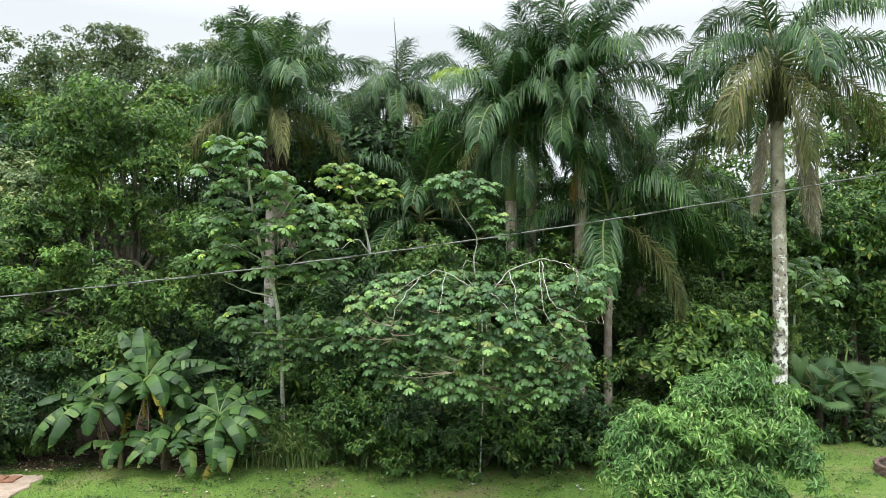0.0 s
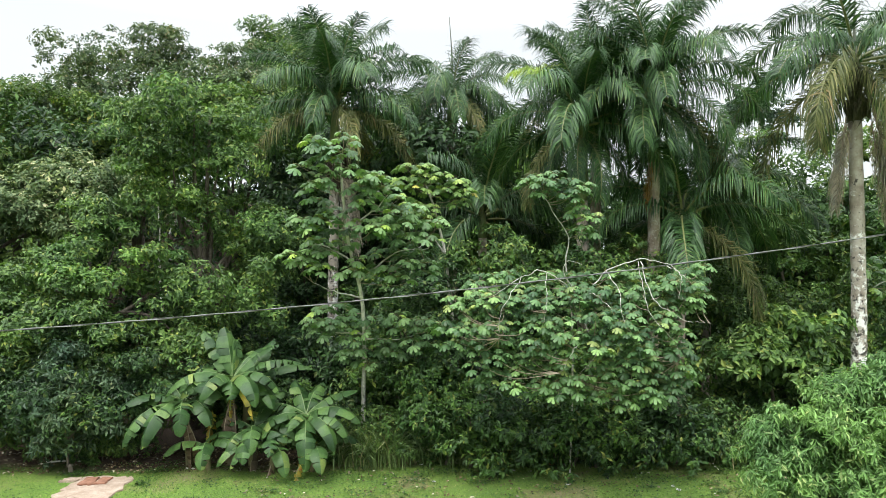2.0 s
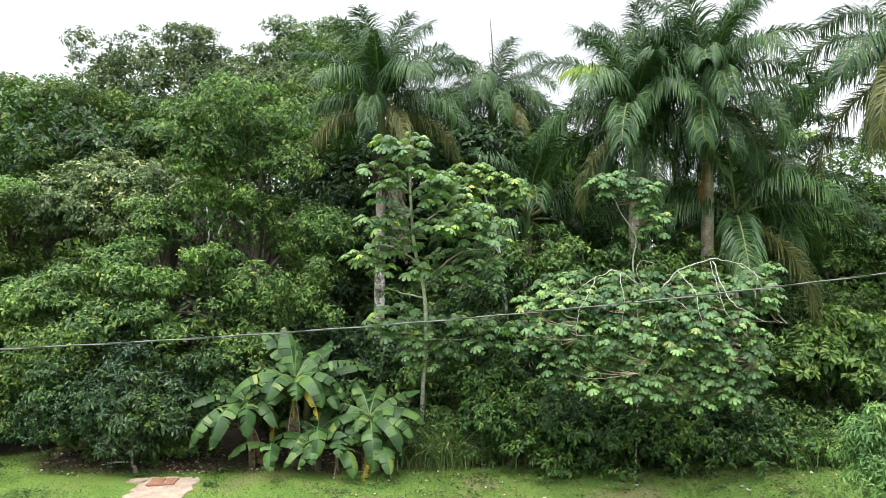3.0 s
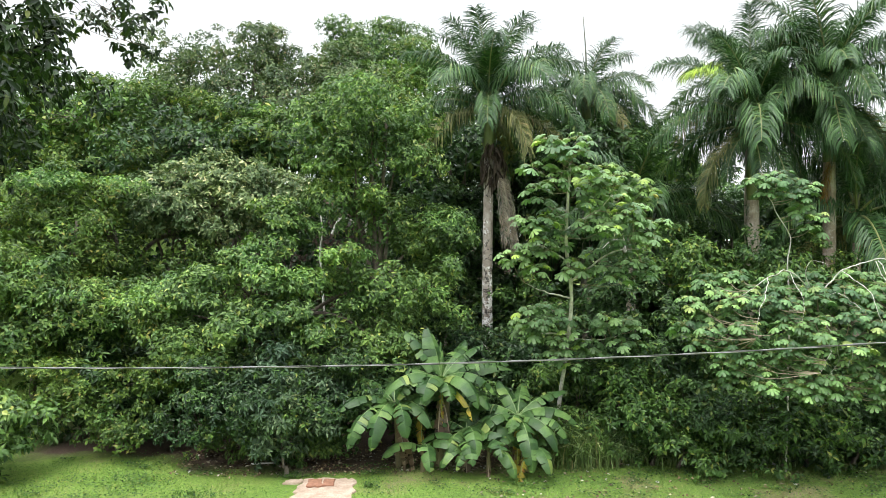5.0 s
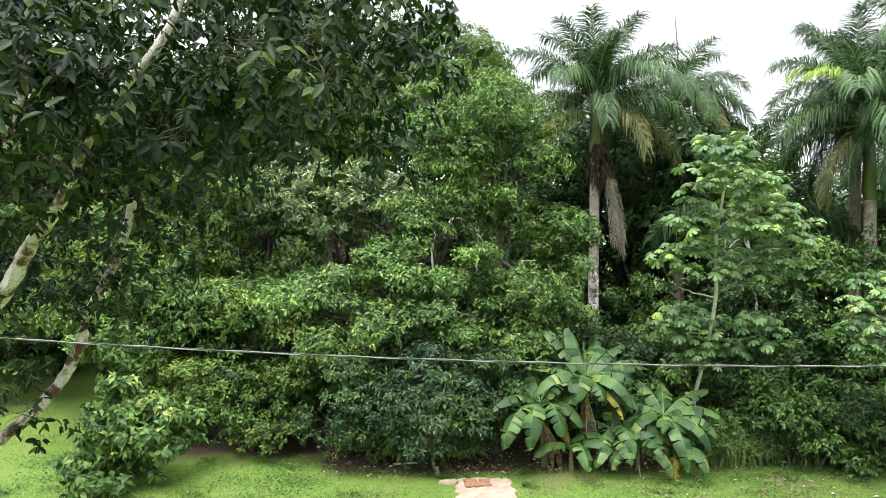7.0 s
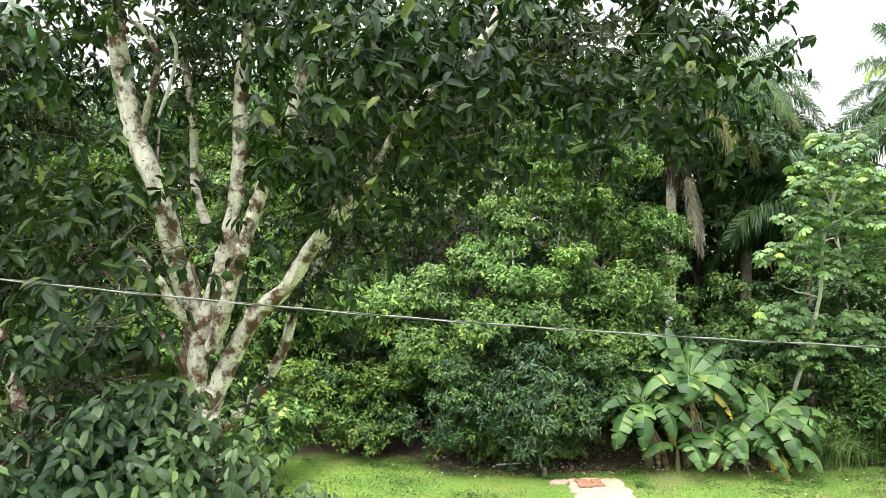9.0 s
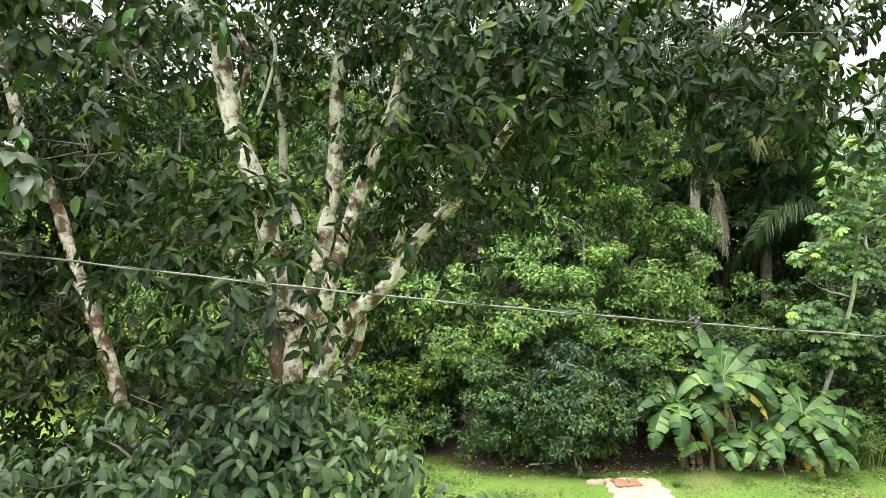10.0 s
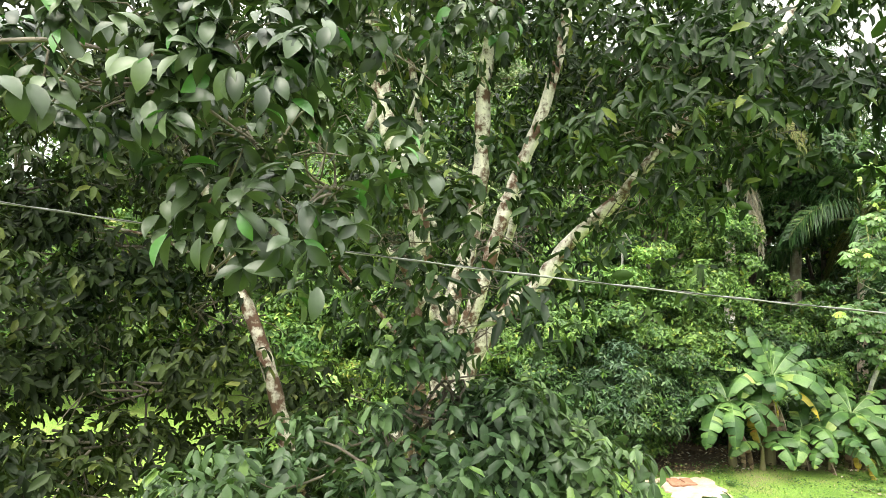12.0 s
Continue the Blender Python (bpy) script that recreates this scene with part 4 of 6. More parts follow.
part("spear_leaf", mesh_of("spear_leaf", V, F, M_MAST), pb, "tall grey spear leaf")
# central cluster
pc, cc = palm("tall feather palm with smooth grey trunk in the cluster", 1.96, 19.20, 6.4, 0.17, 3.1, 24, 21, 2.3, (-0.05, 0), 1, low=5.0, curve=0.95)
hang_frond(pc, "young", 7, cc + np.array([-0.7, -0.5, 0.75]), 190, 0.55, "young yellow-green frond")
pc2, cc2 = palm("feather palm with rough trunk behind the cluster", 2.79, 21.20, 8.8, 0.17, 2.8, 20, 26, 1.0, (0.0, 0), 1, low=4.8, curve=0.95)
hang_frond(pc2, "young", 6, cc2 + np.array([-0.1, -0.2, 0.2]), 185, 0.8, "young yellow-green frond")
pd, cd = palm("tall feather palm with yellowed crownshaft and rusty frond", 3.73, 18.70, 7.4, 0.17, 3.15, 25, 33, 2.0, (0.05, 0), 1, low=5.0, curve=0.95)
hang_frond(pd, "young", 4, cd + np.array([0.1, -0.1, 0.3]), 60, 0.85, "young yellow-green frond")
hang_frond(pd, "rust", 15, cd + np.array([0.0, -0.2, -1.7]), 180, 0.5, "rusty orange dying frond", 0, 0.5)
for who, at, turns in ((pc, cc, (-150, -110, -75, -35, 170, 10)), (pc2, cc2, (-120, -60, 180)), (pd, cd, (-130, -85, -45, 0))):
    for k, az in enumerate(turns):
        hang_frond(who, "green", 15 + k % 3, at + np.array([0.1 * math.cos(radians(az)), -0.15, -0.35 - 0.12 * (k % 3)]), az, 0.62 + 0.06 * (k % 3))
pf, cf = palm("slender young feather palm with thin pale trunk", 4.59, 18.80, 5.2, 0.11, 3.2, 15, 41, 0.9, (0.0, 0), 2, low=5.4)
pg, cg = palm("dark feather palm at the back of the cluster", 6.11, 21.00, 5.7, 0.15, 3.3, 18, 47, 0.9, (0.0, 0), 1, low=5.0)
ph, ch = palm("low feather palm in the forest shade", -0.71, 22.00, 5.4, 0.15, 3.6, 16, 52, 0.8, (0.0, 0), 1, low=5.4)


# fan palm
def radial(n, spread, inner, outer, wide, drop):
    """Outline of a lobed leaf: n fingers round a centre."""
    V, F = [(0, 0, 0)], []
    for i in range(n):
        a = radians(-spread / 2 + spread * i / (n - 1))
        reach = outer * (1 - 0.18 * (abs(a) / radians(spread / 2)) ** 2)
        for rr, off, dz in ((reach * inner, -wide, -drop * 0.45), (reach, 0, -drop), (reach * inner, wide, -drop * 0.45)):
            V.append((rr * math.cos(a) - off * math.sin(a), rr * math.sin(a) + off * math.cos(a), dz))
        b = 1 + 3 * i
        F += [(0, b, b + 1), (0, b + 1, b + 2)]
    return np.array(V), np.array(F)


FAN_LEAF = radial(26, 270, 0.5, 1.0, 0.058, 0.3)


def parasol_leaf(n=8, spread=310):
    """Outline of a lobed parasol leaf: n broad fingers that arch down from the stalk."""
    V, F = [(0, 0, 0.05)], []
    for i in range(n):
        a = radians(-spread / 2 + spread * i / (n - 1))
        reach = 1 - 0.22 * (abs(a) / radians(spread / 2)) ** 2
        for r, off in ((0.45, -0.17), (0.45, 0.17), (0.8, -0.23), (0.8, 0.23), (0.98, -0.13), (0.98, 0.13)):
            V.append((reach * r * math.cos(a) - off * math.sin(a), reach * r * math.sin(a) + off * math.cos(a), 0.05 - 0.1 * r - 0.42 * r ** 2.0 - abs(off) * 0.25))
        b = 1 + 6 * i
        F += [(0, b, b + 1), (b, b + 2, b + 3), (b, b + 3, b + 1), (b + 2, b + 4, b + 5), (b + 2, b + 5, b + 3)]
    return np.array(V), np.array(F)


LOBED = parasol_leaf()


def fan_palm(x, y, z, seed):
    rng = np.random.default_rng(seed)
    z0 = ground_z(x, y)
    p = thing("fan_palm", "low fan palm with pleated round leaves in shade", "palm", x, y, z0, "fan palms")
    V, F = tube([(x, y, z0), (x, y, z0 + z * 0.6)], [0.11, 0.08], 8)
    part("trunk", mesh_of("trunk", V, F, M_BOOT), p)
    for i in range(17):
        a, e = i * 2.4 + rng.uniform(-0.2, 0.2), rng.uniform(0.0, 1.1)
        d = np.array([math.cos(a) * math.cos(e), math.sin(a) * math.cos(e), math.sin(e)])
        s = np.array([x, y, z0 + z * 0.6])
        tip = s + d * rng.uniform(0.45, 1.0)
        V, F = tube(curve_through([s, (s + tip) / 2 + np.array([0, 0, 0.08]), tip], 6), 0.012, 4)
        st = part("stalk", mesh_of("stalk", V, F, M_RACHIS), p)
        V, F = leaves(tip[None], (d + np.array([0, -0.25, -0.3]))[None], np.array([[rng.normal(0, 0.4), -0.8, 0.8]]), np.array([rng.uniform(0.34, 0.46)]), np.array([0.42]), FAN_LEAF)
        part("leaf", mesh_of("leaf", V, F, M_FAN, smooth=False), p)
    return p


fan_palm(10.04, 18.20, 2.0, 61)
fan_palm(11.32, 18.20, 1.8, 62)
fan_palm(10.84, 18.40, 2.3, 63)


# ---- lobed-leaf pioneer trees (white stems) ----
def lobed_tree(name, label, stems, tips, size, seed, per_tip=8, mat=None, radius=0.07, spread=0.45, more=0.4):
    """stems: lines with a radius factor; tips: lobes over which leaf rosettes are spread in tiers, with their number."""
    rng = np.random.default_rng(seed)
    x, y, z = stems[0][0][0]
    t = thing(name, label, "tree", x, y, z)
    wood = []
    for i, (line, r) in enumerate(stems):
        n = 6 * len(line)
        kink = np.cumsum(rng.normal(0, 0.014, (n, 3)), 0)
        kink -= np.linspace(0, 1, n)[:, None] * kink[-1]
        run = curve_through(line, n) + kink * (0.3 if i == 0 else 1.0)
        wood.append(run[n // 3 if i == 0 else 2:])
        V, F = tube(run, radius * r * np.linspace(1.1, 0.45 if i == 0 else 0.2, n), 8, 0.05, rng)
        part("trunk" if i == 0 else "limb", mesh_of("limb", V, F, M_WHITE_BARK), t)
    wood = np.concatenate(wood)
    P, D, U, S, stalks, shoots, placed = [], [], [], [], [], [], []
    for cx, cy, cz, rx, ry, rz, n in tips:
        want, tries = max(1, round(n * more)), 0
        while want and tries < 60:
            tries += 1
            d = sphere_dirs(rng, 1)[0]
            if d[1] > 0.6:
                continue
            q = np.array([cx, cy, cz]) + d * np.array([rx * 1.1, ry, rz * 1.35]) * rng.uniform(0.3, 1.05)
            if placed and (np.linalg.norm((np.array(placed) - q) * np.array([1, 0.8, 1.9]), axis=1) < spread * 1.15).any():
                continue
            placed.append(q)
            want -= 1
            far = np.linalg.norm(wood - q, axis=1) + 2.0 * np.maximum(0, wood[:, 2] - q[2] + 0.15)
            a = wood[far.argmin()]
            V, F = tube(curve_through([a, a * 0.45 + q * 0.55 + np.array([0, 0, -0.12 * np.linalg.norm(q - a)]), q], 7), np.linspace(0.008, 0.004, 7), 5)
            shoots.append((V, F))
            k = int(rng.integers(per_tip - 2, per_tip + 2))
            az = rng.uniform(0, 6.28) + np.arange(k) * 2.4
            el = np.linspace(0.75, -0.3, k) + rng.normal(0, 0.12, k)
            out = np.stack([np.cos(az), np.sin(az), np.zeros(k)], -1)
            reach = spread * rng.uniform(0.75, 1.1, (k, 1)) * np.linspace(0.6, 1.0, k)[:, None]
            e = q + (out * np.cos(el)[:, None] + np.array([0, 0, 1.0]) * np.sin(el)[:, None] * 0.7) * reach
            P.append(e)
            D.append(out + np.array([0, 0, -0.35]))
            U.append(unit(np.array([0, -0.05, 1.0]) + out * rng.uniform(0.0, 0.8, (k, 1)) + rng.normal(0, 0.3, (k, 3))))
            S.append(size * rng.uniform(0.75, 1.15, k) * np.linspace(0.7, 1.05, k))
            for w in e:
                stalks.append(tube(curve_through([q, (q + w) / 2 + np.array([0, 0, 0.04]), w], 4), [0.007, 0.006, 0.005, 0.005], 3, close=False))
    S = np.concatenate(S)
    V, F = leaves(np.concatenate(P), np.concatenate(D), np.concatenate(U), S, S, LOBED)
    part("crown", mesh_of("crown", V, F, mat or M_CECRO, smooth=False), t)
    for got, m in ((stalks, M_RACHIS), (shoots, M_RACHIS_DEAD)):
        V, F = join(got)
        tagged(part("fine_growth", mesh_of("fine_growth", V, F, m), t), kind="stuff")
    return t


lobed_tree("pioneer_tree", "slender white-stemmed tree with large lobed bright leaves",
           [([(-3.96, 17.00, 0.07), (-3.99, 17.00, 1.01), (-3.90, 16.40, 2.62), (-3.89, 15.80, 4.02), (-4.11, 15.30, 5.19), (-4.16, 14.80, 6.17), (-4.17, 14.50, 6.86)], 1.0),
            ([(-4.03, 15.50, 4.68), (-4.49, 15.30, 5.06), (-5.02, 15.20, 5.25)], 0.4),
            ([(-3.95, 15.70, 4.28), (-3.11, 15.40, 4.94), (-2.33, 15.30, 5.06)], 0.45),
            ([(-4.14, 15.20, 5.44), (-3.51, 14.90, 5.93), (-3.11, 14.80, 6.29)], 0.45),
            ([(-3.89, 16.20, 3.05), (-4.48, 16.20, 3.05), (-4.85, 16.10, 3.26)], 0.4),
            ([(-3.87, 16.30, 2.90), (-3.16, 16.30, 2.90), (-2.60, 16.20, 3.05)], 0.4),
            ([(-3.90, 15.90, 3.88), (-4.50, 15.80, 4.02), (-4.99, 15.70, 4.28)], 0.35)],
           [(-4.31, 14.30, 7.17, 0.50, 0.4, 0.2, 7), (-4.67, 14.60, 6.63, 0.38, 0.4, 0.25, 6), (-3.80, 14.60, 6.51, 0.62, 0.5, 0.3, 9), (-4.71, 15.00, 5.68, 0.50, 0.4, 0.4, 9),
            (-3.53, 15.00, 5.81, 0.88, 0.6, 0.5, 14), (-2.80, 15.10, 5.56, 0.62, 0.5, 0.5, 10), (-5.00, 15.40, 5.00, 0.44, 0.4, 0.25, 6), (-4.69, 16.10, 3.40, 0.53, 0.4, 0.35, 9),
            (-3.01, 16.20, 3.05, 0.88, 0.4, 0.35, 12), (-3.86, 16.40, 2.62, 0.62, 0.4, 0.3, 8), (-2.88, 15.50, 4.68, 0.62, 0.5, 0.4, 10), (-4.13, 15.40, 4.81, 0.62, 0.4, 0.4, 7)],
           0.165, 71, per_tip=10, radius=0.055, more=0.75, spread=0.36)
lobed_tree("pioneer_tree", "thin white-stemmed sapling with yellowing lobed leaves",
           [([(-1.57, 18.25, 1.28), (-1.75, 18.25, 3.25), (-1.95, 18.25, 4.91), (-2.23, 18.15, 6.12), (-2.44, 18.15, 6.72)], 0.8), ([(-1.95, 18.25, 4.91), (-2.30, 18.04, 5.29), (-2.73, 17.93, 5.06)], 0.4)],
           [(-2.76, 18.15, 6.95, 0.53, 0.42, 0.23, 8), (-2.02, 18.15, 6.72, 0.47, 0.42, 0.23, 8), (-1.56, 18.15, 6.42, 0.26, 0.32, 0.16, 4), (-2.54, 18.15, 5.97, 0.42, 0.42, 0.32, 6)],
           0.17, 72, per_tip=10, more=0.9, spread=0.36, mat=leaf_material("leaf_lobed_yellowing", (0.09, 0.185, 0.055), (0.145, 0.265, 0.075), (0.23, 0.33, 0.075), (0.4, 0.37, 0.07), glow=0.36), radius=0.06)
lobed_tree("spreading_tree", "wide-spreading tree with bare white arching limbs and lobed leaves",
           [([(0.84, 15.36, 0.02), (0.91, 15.36, 2.52), (0.83, 15.17, 3.81), (0.67, 14.98, 4.75), (0.73, 14.98, 5.31), (0.38, 14.89, 5.86), (0.19, 14.80, 6.17)], 0.9),
            ([(0.78, 14.21, 4.00), (0.41, 13.78, 4.49), (0.46, 13.60, 4.78), (0.74, 13.52, 4.73)], 0.5),
            ([(0.75, 14.21, 4.12), (0.07, 13.69, 4.55), (-0.44, 13.52, 4.48), (-1.05, 13.43, 4.12)], 0.6),
            ([(0.78, 14.30, 3.88), (1.36, 14.13, 4.60), (1.98, 13.95, 4.81), (2.47, 13.78, 4.74), (2.89, 13.60, 4.40)], 0.65),
            ([(0.78, 14.21, 4.00), (0.97, 13.60, 4.16), (1.18, 13.43, 4.04), (1.44, 13.25, 3.74), (1.48, 13.17, 3.43)], 0.45),
            ([(0.78, 14.30, 3.64), (0.84, 13.60, 3.37), (0.78, 13.34, 2.85), (0.51, 13.25, 2.54)], 0.45),
            ([(2.03, 13.95, 4.80), (2.11, 13.34, 4.06), (2.55, 13.08, 3.76), (3.16, 13.08, 3.60)], 0.4),
            ([(1.36, 14.13, 4.60), (1.36, 13.25, 4.24), (1.40, 12.91, 3.67), (1.67, 12.91, 3.35)], 0.35),
            ([(-0.44, 13.52, 4.48), (-0.70, 13.17, 4.24), (-0.91, 12.99, 3.87), (-0.96, 12.99, 3.34)], 0.35),
            ([(0.07, 13.69, 4.55), (-0.02, 13.08, 4.08), (-0.10, 12.91, 3.67)], 0.3),
            ([(0.84, 13.60, 3.37), (0.51, 12.99, 3.12), (0.17, 12.82, 2.72)], 0.32),
            ([(0.84, 13.60, 3.37), (0.86, 12.99, 3.12), (0.70, 12.82, 2.84)], 0.3),
            ([(1.98, 13.95, 4.81), (1.94, 13.17, 3.92), (2.31, 12.91, 3.35), (2.43, 12.99, 2.90)], 0.3),
            ([(2.47, 13.78, 4.74), (2.61, 13.34, 4.51), (2.52, 13.17, 4.08)], 0.3)],
           [(0.07, 14.80, 6.53, 0.37, 0.37, 0.19, 7), (0.68, 14.80, 6.41, 0.37, 0.37, 0.23, 8), (0.93, 14.80, 5.80, 0.28, 0.28, 0.28, 5), (-1.08, 13.86, 3.86, 0.78, 0.44, 0.26, 16), (0.18, 13.86, 3.97, 0.70, 0.35, 0.22, 14),
            (1.34, 13.95, 4.08, 0.78, 0.35, 0.22, 14), (2.65, 13.86, 4.14, 0.65, 0.44, 0.26, 13), (-1.06, 13.60, 3.37, 0.61, 0.44, 0.39, 14), (0.07, 13.34, 3.40, 0.70, 0.44, 0.44, 18), (1.27, 13.25, 3.31, 0.78, 0.44, 0.44, 20),
            (2.23, 13.43, 3.28, 0.52, 0.44, 0.44, 14), (-0.72, 13.52, 2.60, 0.61, 0.35, 0.35, 13), (0.51, 13.25, 2.54, 0.70, 0.35, 0.39, 20), (1.82, 13.25, 2.54, 0.78, 0.35, 0.39, 22), (2.25, 13.52, 2.37, 0.44, 0.35, 0.35, 9), (-1.67, 13.95, 3.67, 0.44, 0.35, 0.35, 9), (-0.77, 14.48, 4.34, 0.61, 0.26, 0.17, 9), (0.56, 14.56, 4.40, 0.61, 0.26, 0.17, 9), (2.01, 14.56, 4.46, 0.61, 0.26, 0.17, 9), (3.19, 14.48, 4.47, 0.44, 0.26, 0.17, 7)],
           0.135, 73, per_tip=10, radius=0.021, more=0.9, spread=0.28, mat=leaf_material("leaf_lobed_mid", (0.05, 0.12, 0.045), (0.095, 0.2, 0.07), (0.155, 0.285, 0.095), (0.22, 0.29, 0.09), rough=0.45, spec=0.3))

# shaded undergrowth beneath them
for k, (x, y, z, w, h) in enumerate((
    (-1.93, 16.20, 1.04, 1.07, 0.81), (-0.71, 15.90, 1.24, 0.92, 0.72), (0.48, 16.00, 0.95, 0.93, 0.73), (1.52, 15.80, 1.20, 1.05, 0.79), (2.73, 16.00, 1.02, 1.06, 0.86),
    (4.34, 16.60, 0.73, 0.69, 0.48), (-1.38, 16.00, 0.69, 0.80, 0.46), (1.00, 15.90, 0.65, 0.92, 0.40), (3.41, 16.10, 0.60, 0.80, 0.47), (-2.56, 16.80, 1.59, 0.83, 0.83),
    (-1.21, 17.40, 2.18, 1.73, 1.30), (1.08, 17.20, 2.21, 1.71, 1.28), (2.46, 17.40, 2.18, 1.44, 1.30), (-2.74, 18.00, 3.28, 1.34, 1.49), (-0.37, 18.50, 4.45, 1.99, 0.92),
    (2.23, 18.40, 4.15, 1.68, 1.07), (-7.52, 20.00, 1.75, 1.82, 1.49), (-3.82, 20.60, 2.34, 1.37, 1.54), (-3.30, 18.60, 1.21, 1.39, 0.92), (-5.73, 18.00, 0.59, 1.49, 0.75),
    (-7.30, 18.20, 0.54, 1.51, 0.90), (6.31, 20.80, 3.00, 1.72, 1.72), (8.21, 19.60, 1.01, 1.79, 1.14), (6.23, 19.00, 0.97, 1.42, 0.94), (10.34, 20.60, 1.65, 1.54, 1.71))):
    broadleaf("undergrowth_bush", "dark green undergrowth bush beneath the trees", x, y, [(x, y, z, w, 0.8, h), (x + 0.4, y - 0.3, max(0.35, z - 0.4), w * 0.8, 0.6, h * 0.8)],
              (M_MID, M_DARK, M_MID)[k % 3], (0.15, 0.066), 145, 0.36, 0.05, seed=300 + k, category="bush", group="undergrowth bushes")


# ---- bananas ----
def banana_leaf(rng, length, e0, e1, width, azimuth, at, parent, mat, rib_mat, rips=0.5, fold=0.25, label=""):
    n = 30
    s = np.linspace(0, 1, n + 1)
    e = np.radians(e0 + (e1 - e0) * s ** 1.25)
    a = radians(azimuth)
    out = np.array([math.cos(a), math.sin(a), 0])
    step = np.cos(e)[:, None] * out + np.sin(e)[:, None] * np.array([0, 0, 1.0])
    rib = at + np.concatenate([[np.zeros(3)], np.cumsum(step[:-1] * length / n, 0)])
    side = np.array([-math.sin(a), math.cos(a), 0])
    tangent = unit(np.gradient(rib, axis=0))
    up = np.cross(tangent, side)
    prof = np.where(s < 0.14, 0.04 + s * 2.2, np.sin(np.pi * np.clip(0.2 + (s - 0.14) * 0.9, 0, 1)) ** 0.6) * width * 0.5
    prof[-1] = 0.02
    V, F = [], []
    for sg in (1.0, -1.0):
        i = 2
        while i < n:
            m = min(n - i, 1 + int(rng.integers(0, 3)) if rng.random() < rips else int(rng.integers(4, 9)))
            ang = fold + rng.normal(0, 0.3) * (0.75 if m < 4 else 0.4)
            lag = rng.uniform(-0.02, 0.05)
            for j in range(i, i + m + 1):
                inset = rng.uniform(0.01, 0.12) if j == i or j == i + m else rng.uniform(0.0, 0.05)
                w = prof[j] * (1 - inset)
                sl = tangent[j] * (lag + (0.14 * length / n if j == i else -0.14 * length / n if j == i + m else 0))
                h = side * sg * math.cos(ang) - up[j] * math.sin(ang)
                h2 = side * sg * math.cos(ang + 0.45) - up[j] * math.sin(ang + 0.45)
                b = len(V)
                V += [rib[j], rib[j] + h * w * 0.55 + sl * 0.5, rib[j] + h * w * 0.55 + h2 * w * 0.5 + sl]
                if j > i:
                    F += [(b - 3, b, b + 1), (b - 3, b + 1, b - 2), (b - 2, b + 1, b + 2), (b - 2, b + 2, b - 1)]
            i += m
    blade = part("leaf", mesh_of("leaf", np.array(V), np.array(F), mat, smooth=True), parent, label)
    Vr, Fr = tube(rib - up * 0.008, np.linspace(0.016, 0.004, n + 1), 5)
    part("midrib", mesh_of("midrib", Vr, Fr, rib_mat), blade)


def banana(label, x, y, height, specs, seed, radius=0.1, lean=(0, 0), grow=1.42):
    """specs: azimuth, start and end slope, length, width, state."""
    rng = np.random.default_rng(seed)
    z0 = ground_z(x, y) - 0.03
    b = thing("banana_plant", label, "banana plant", x, y, z0, "banana plants")
    top = np.array([x + lean[0], y + lean[1], z0 + height])
    V, F = tube(curve_through([(x, y, z0), (x + lean[0] * 0.4, y + lean[1] * 0.4, z0 + height * 0.5), top], 12), radius * np.linspace(1.2, 0.45, 12), 10, 0.05, rng)
    part("pseudostem", mesh_of("pseudostem", V, F, M_STEM), b)
    for az, e0, e1, L, w, state in specs:
        mat, rib = {"g": (M_BANANA, M_RIB), "y": (M_BANANA_YELLOW, M_RIB), "d": (M_BANANA_DEAD, M_RACHIS_DEAD)}[state]
        drop = {"g": 0.0, "y": 0.1, "d": 0.35}[state]
        banana_leaf(rng, L * grow, e0 - 4, e1 - 10, w * 1.18, az, top - np.array([0, 0, drop]), b, mat, rib, rng.uniform(0.35, 0.9) if state == "g" else 0.95, 0.3 if state == "g" else 0.8, {"g": "", "y": "yellowing torn leaf", "d": "dry brown collapsed leaf"}[state])
    return b


banana("tall banana plant with broad torn leaves on the lawn edge", -6.95, 15.90, 2.0,
       [(125, 82, 58, 1.3, 0.52, "g"), (148, 68, 34, 1.5, 0.5, "g"), (90, 90, 86, 0.85, 0.1, "g"), (20, 58, 22, 1.3, 0.42, "g"), (8, 42, -14, 1.7, 0.44, "g"), (-22, 38, -58, 1.5, 0.46, "g"), (-50, 34, -76, 1.6, 0.46, "g"), (205, 36, -60, 1.7, 0.52, "g"), (-112, 38, -72, 1.35, 0.5, "g"), (172, 34, -8, 1.25, 0.3, "g"), (105, 66, 22, 1.3, 0.46, "g"), (55, 60, 5, 1.3, 0.44, "g"), (-75, 20, -60, 1.0, 0.4, "g"), (-150, 30, -66, 1.4, 0.44, "g"), (-15, 10, -78, 1.2, 0.4, "g"), (-100, -45, -88, 1.3, 0.3, "d"), (-60, -50, -88, 1.3, 0.28, "d"), (-48, 8, -74, 1.35, 0.24, "y"), (-85, -55, -84, 0.95, 0.14, "y")], 81, 0.11, (0.05, 0), 1.0)
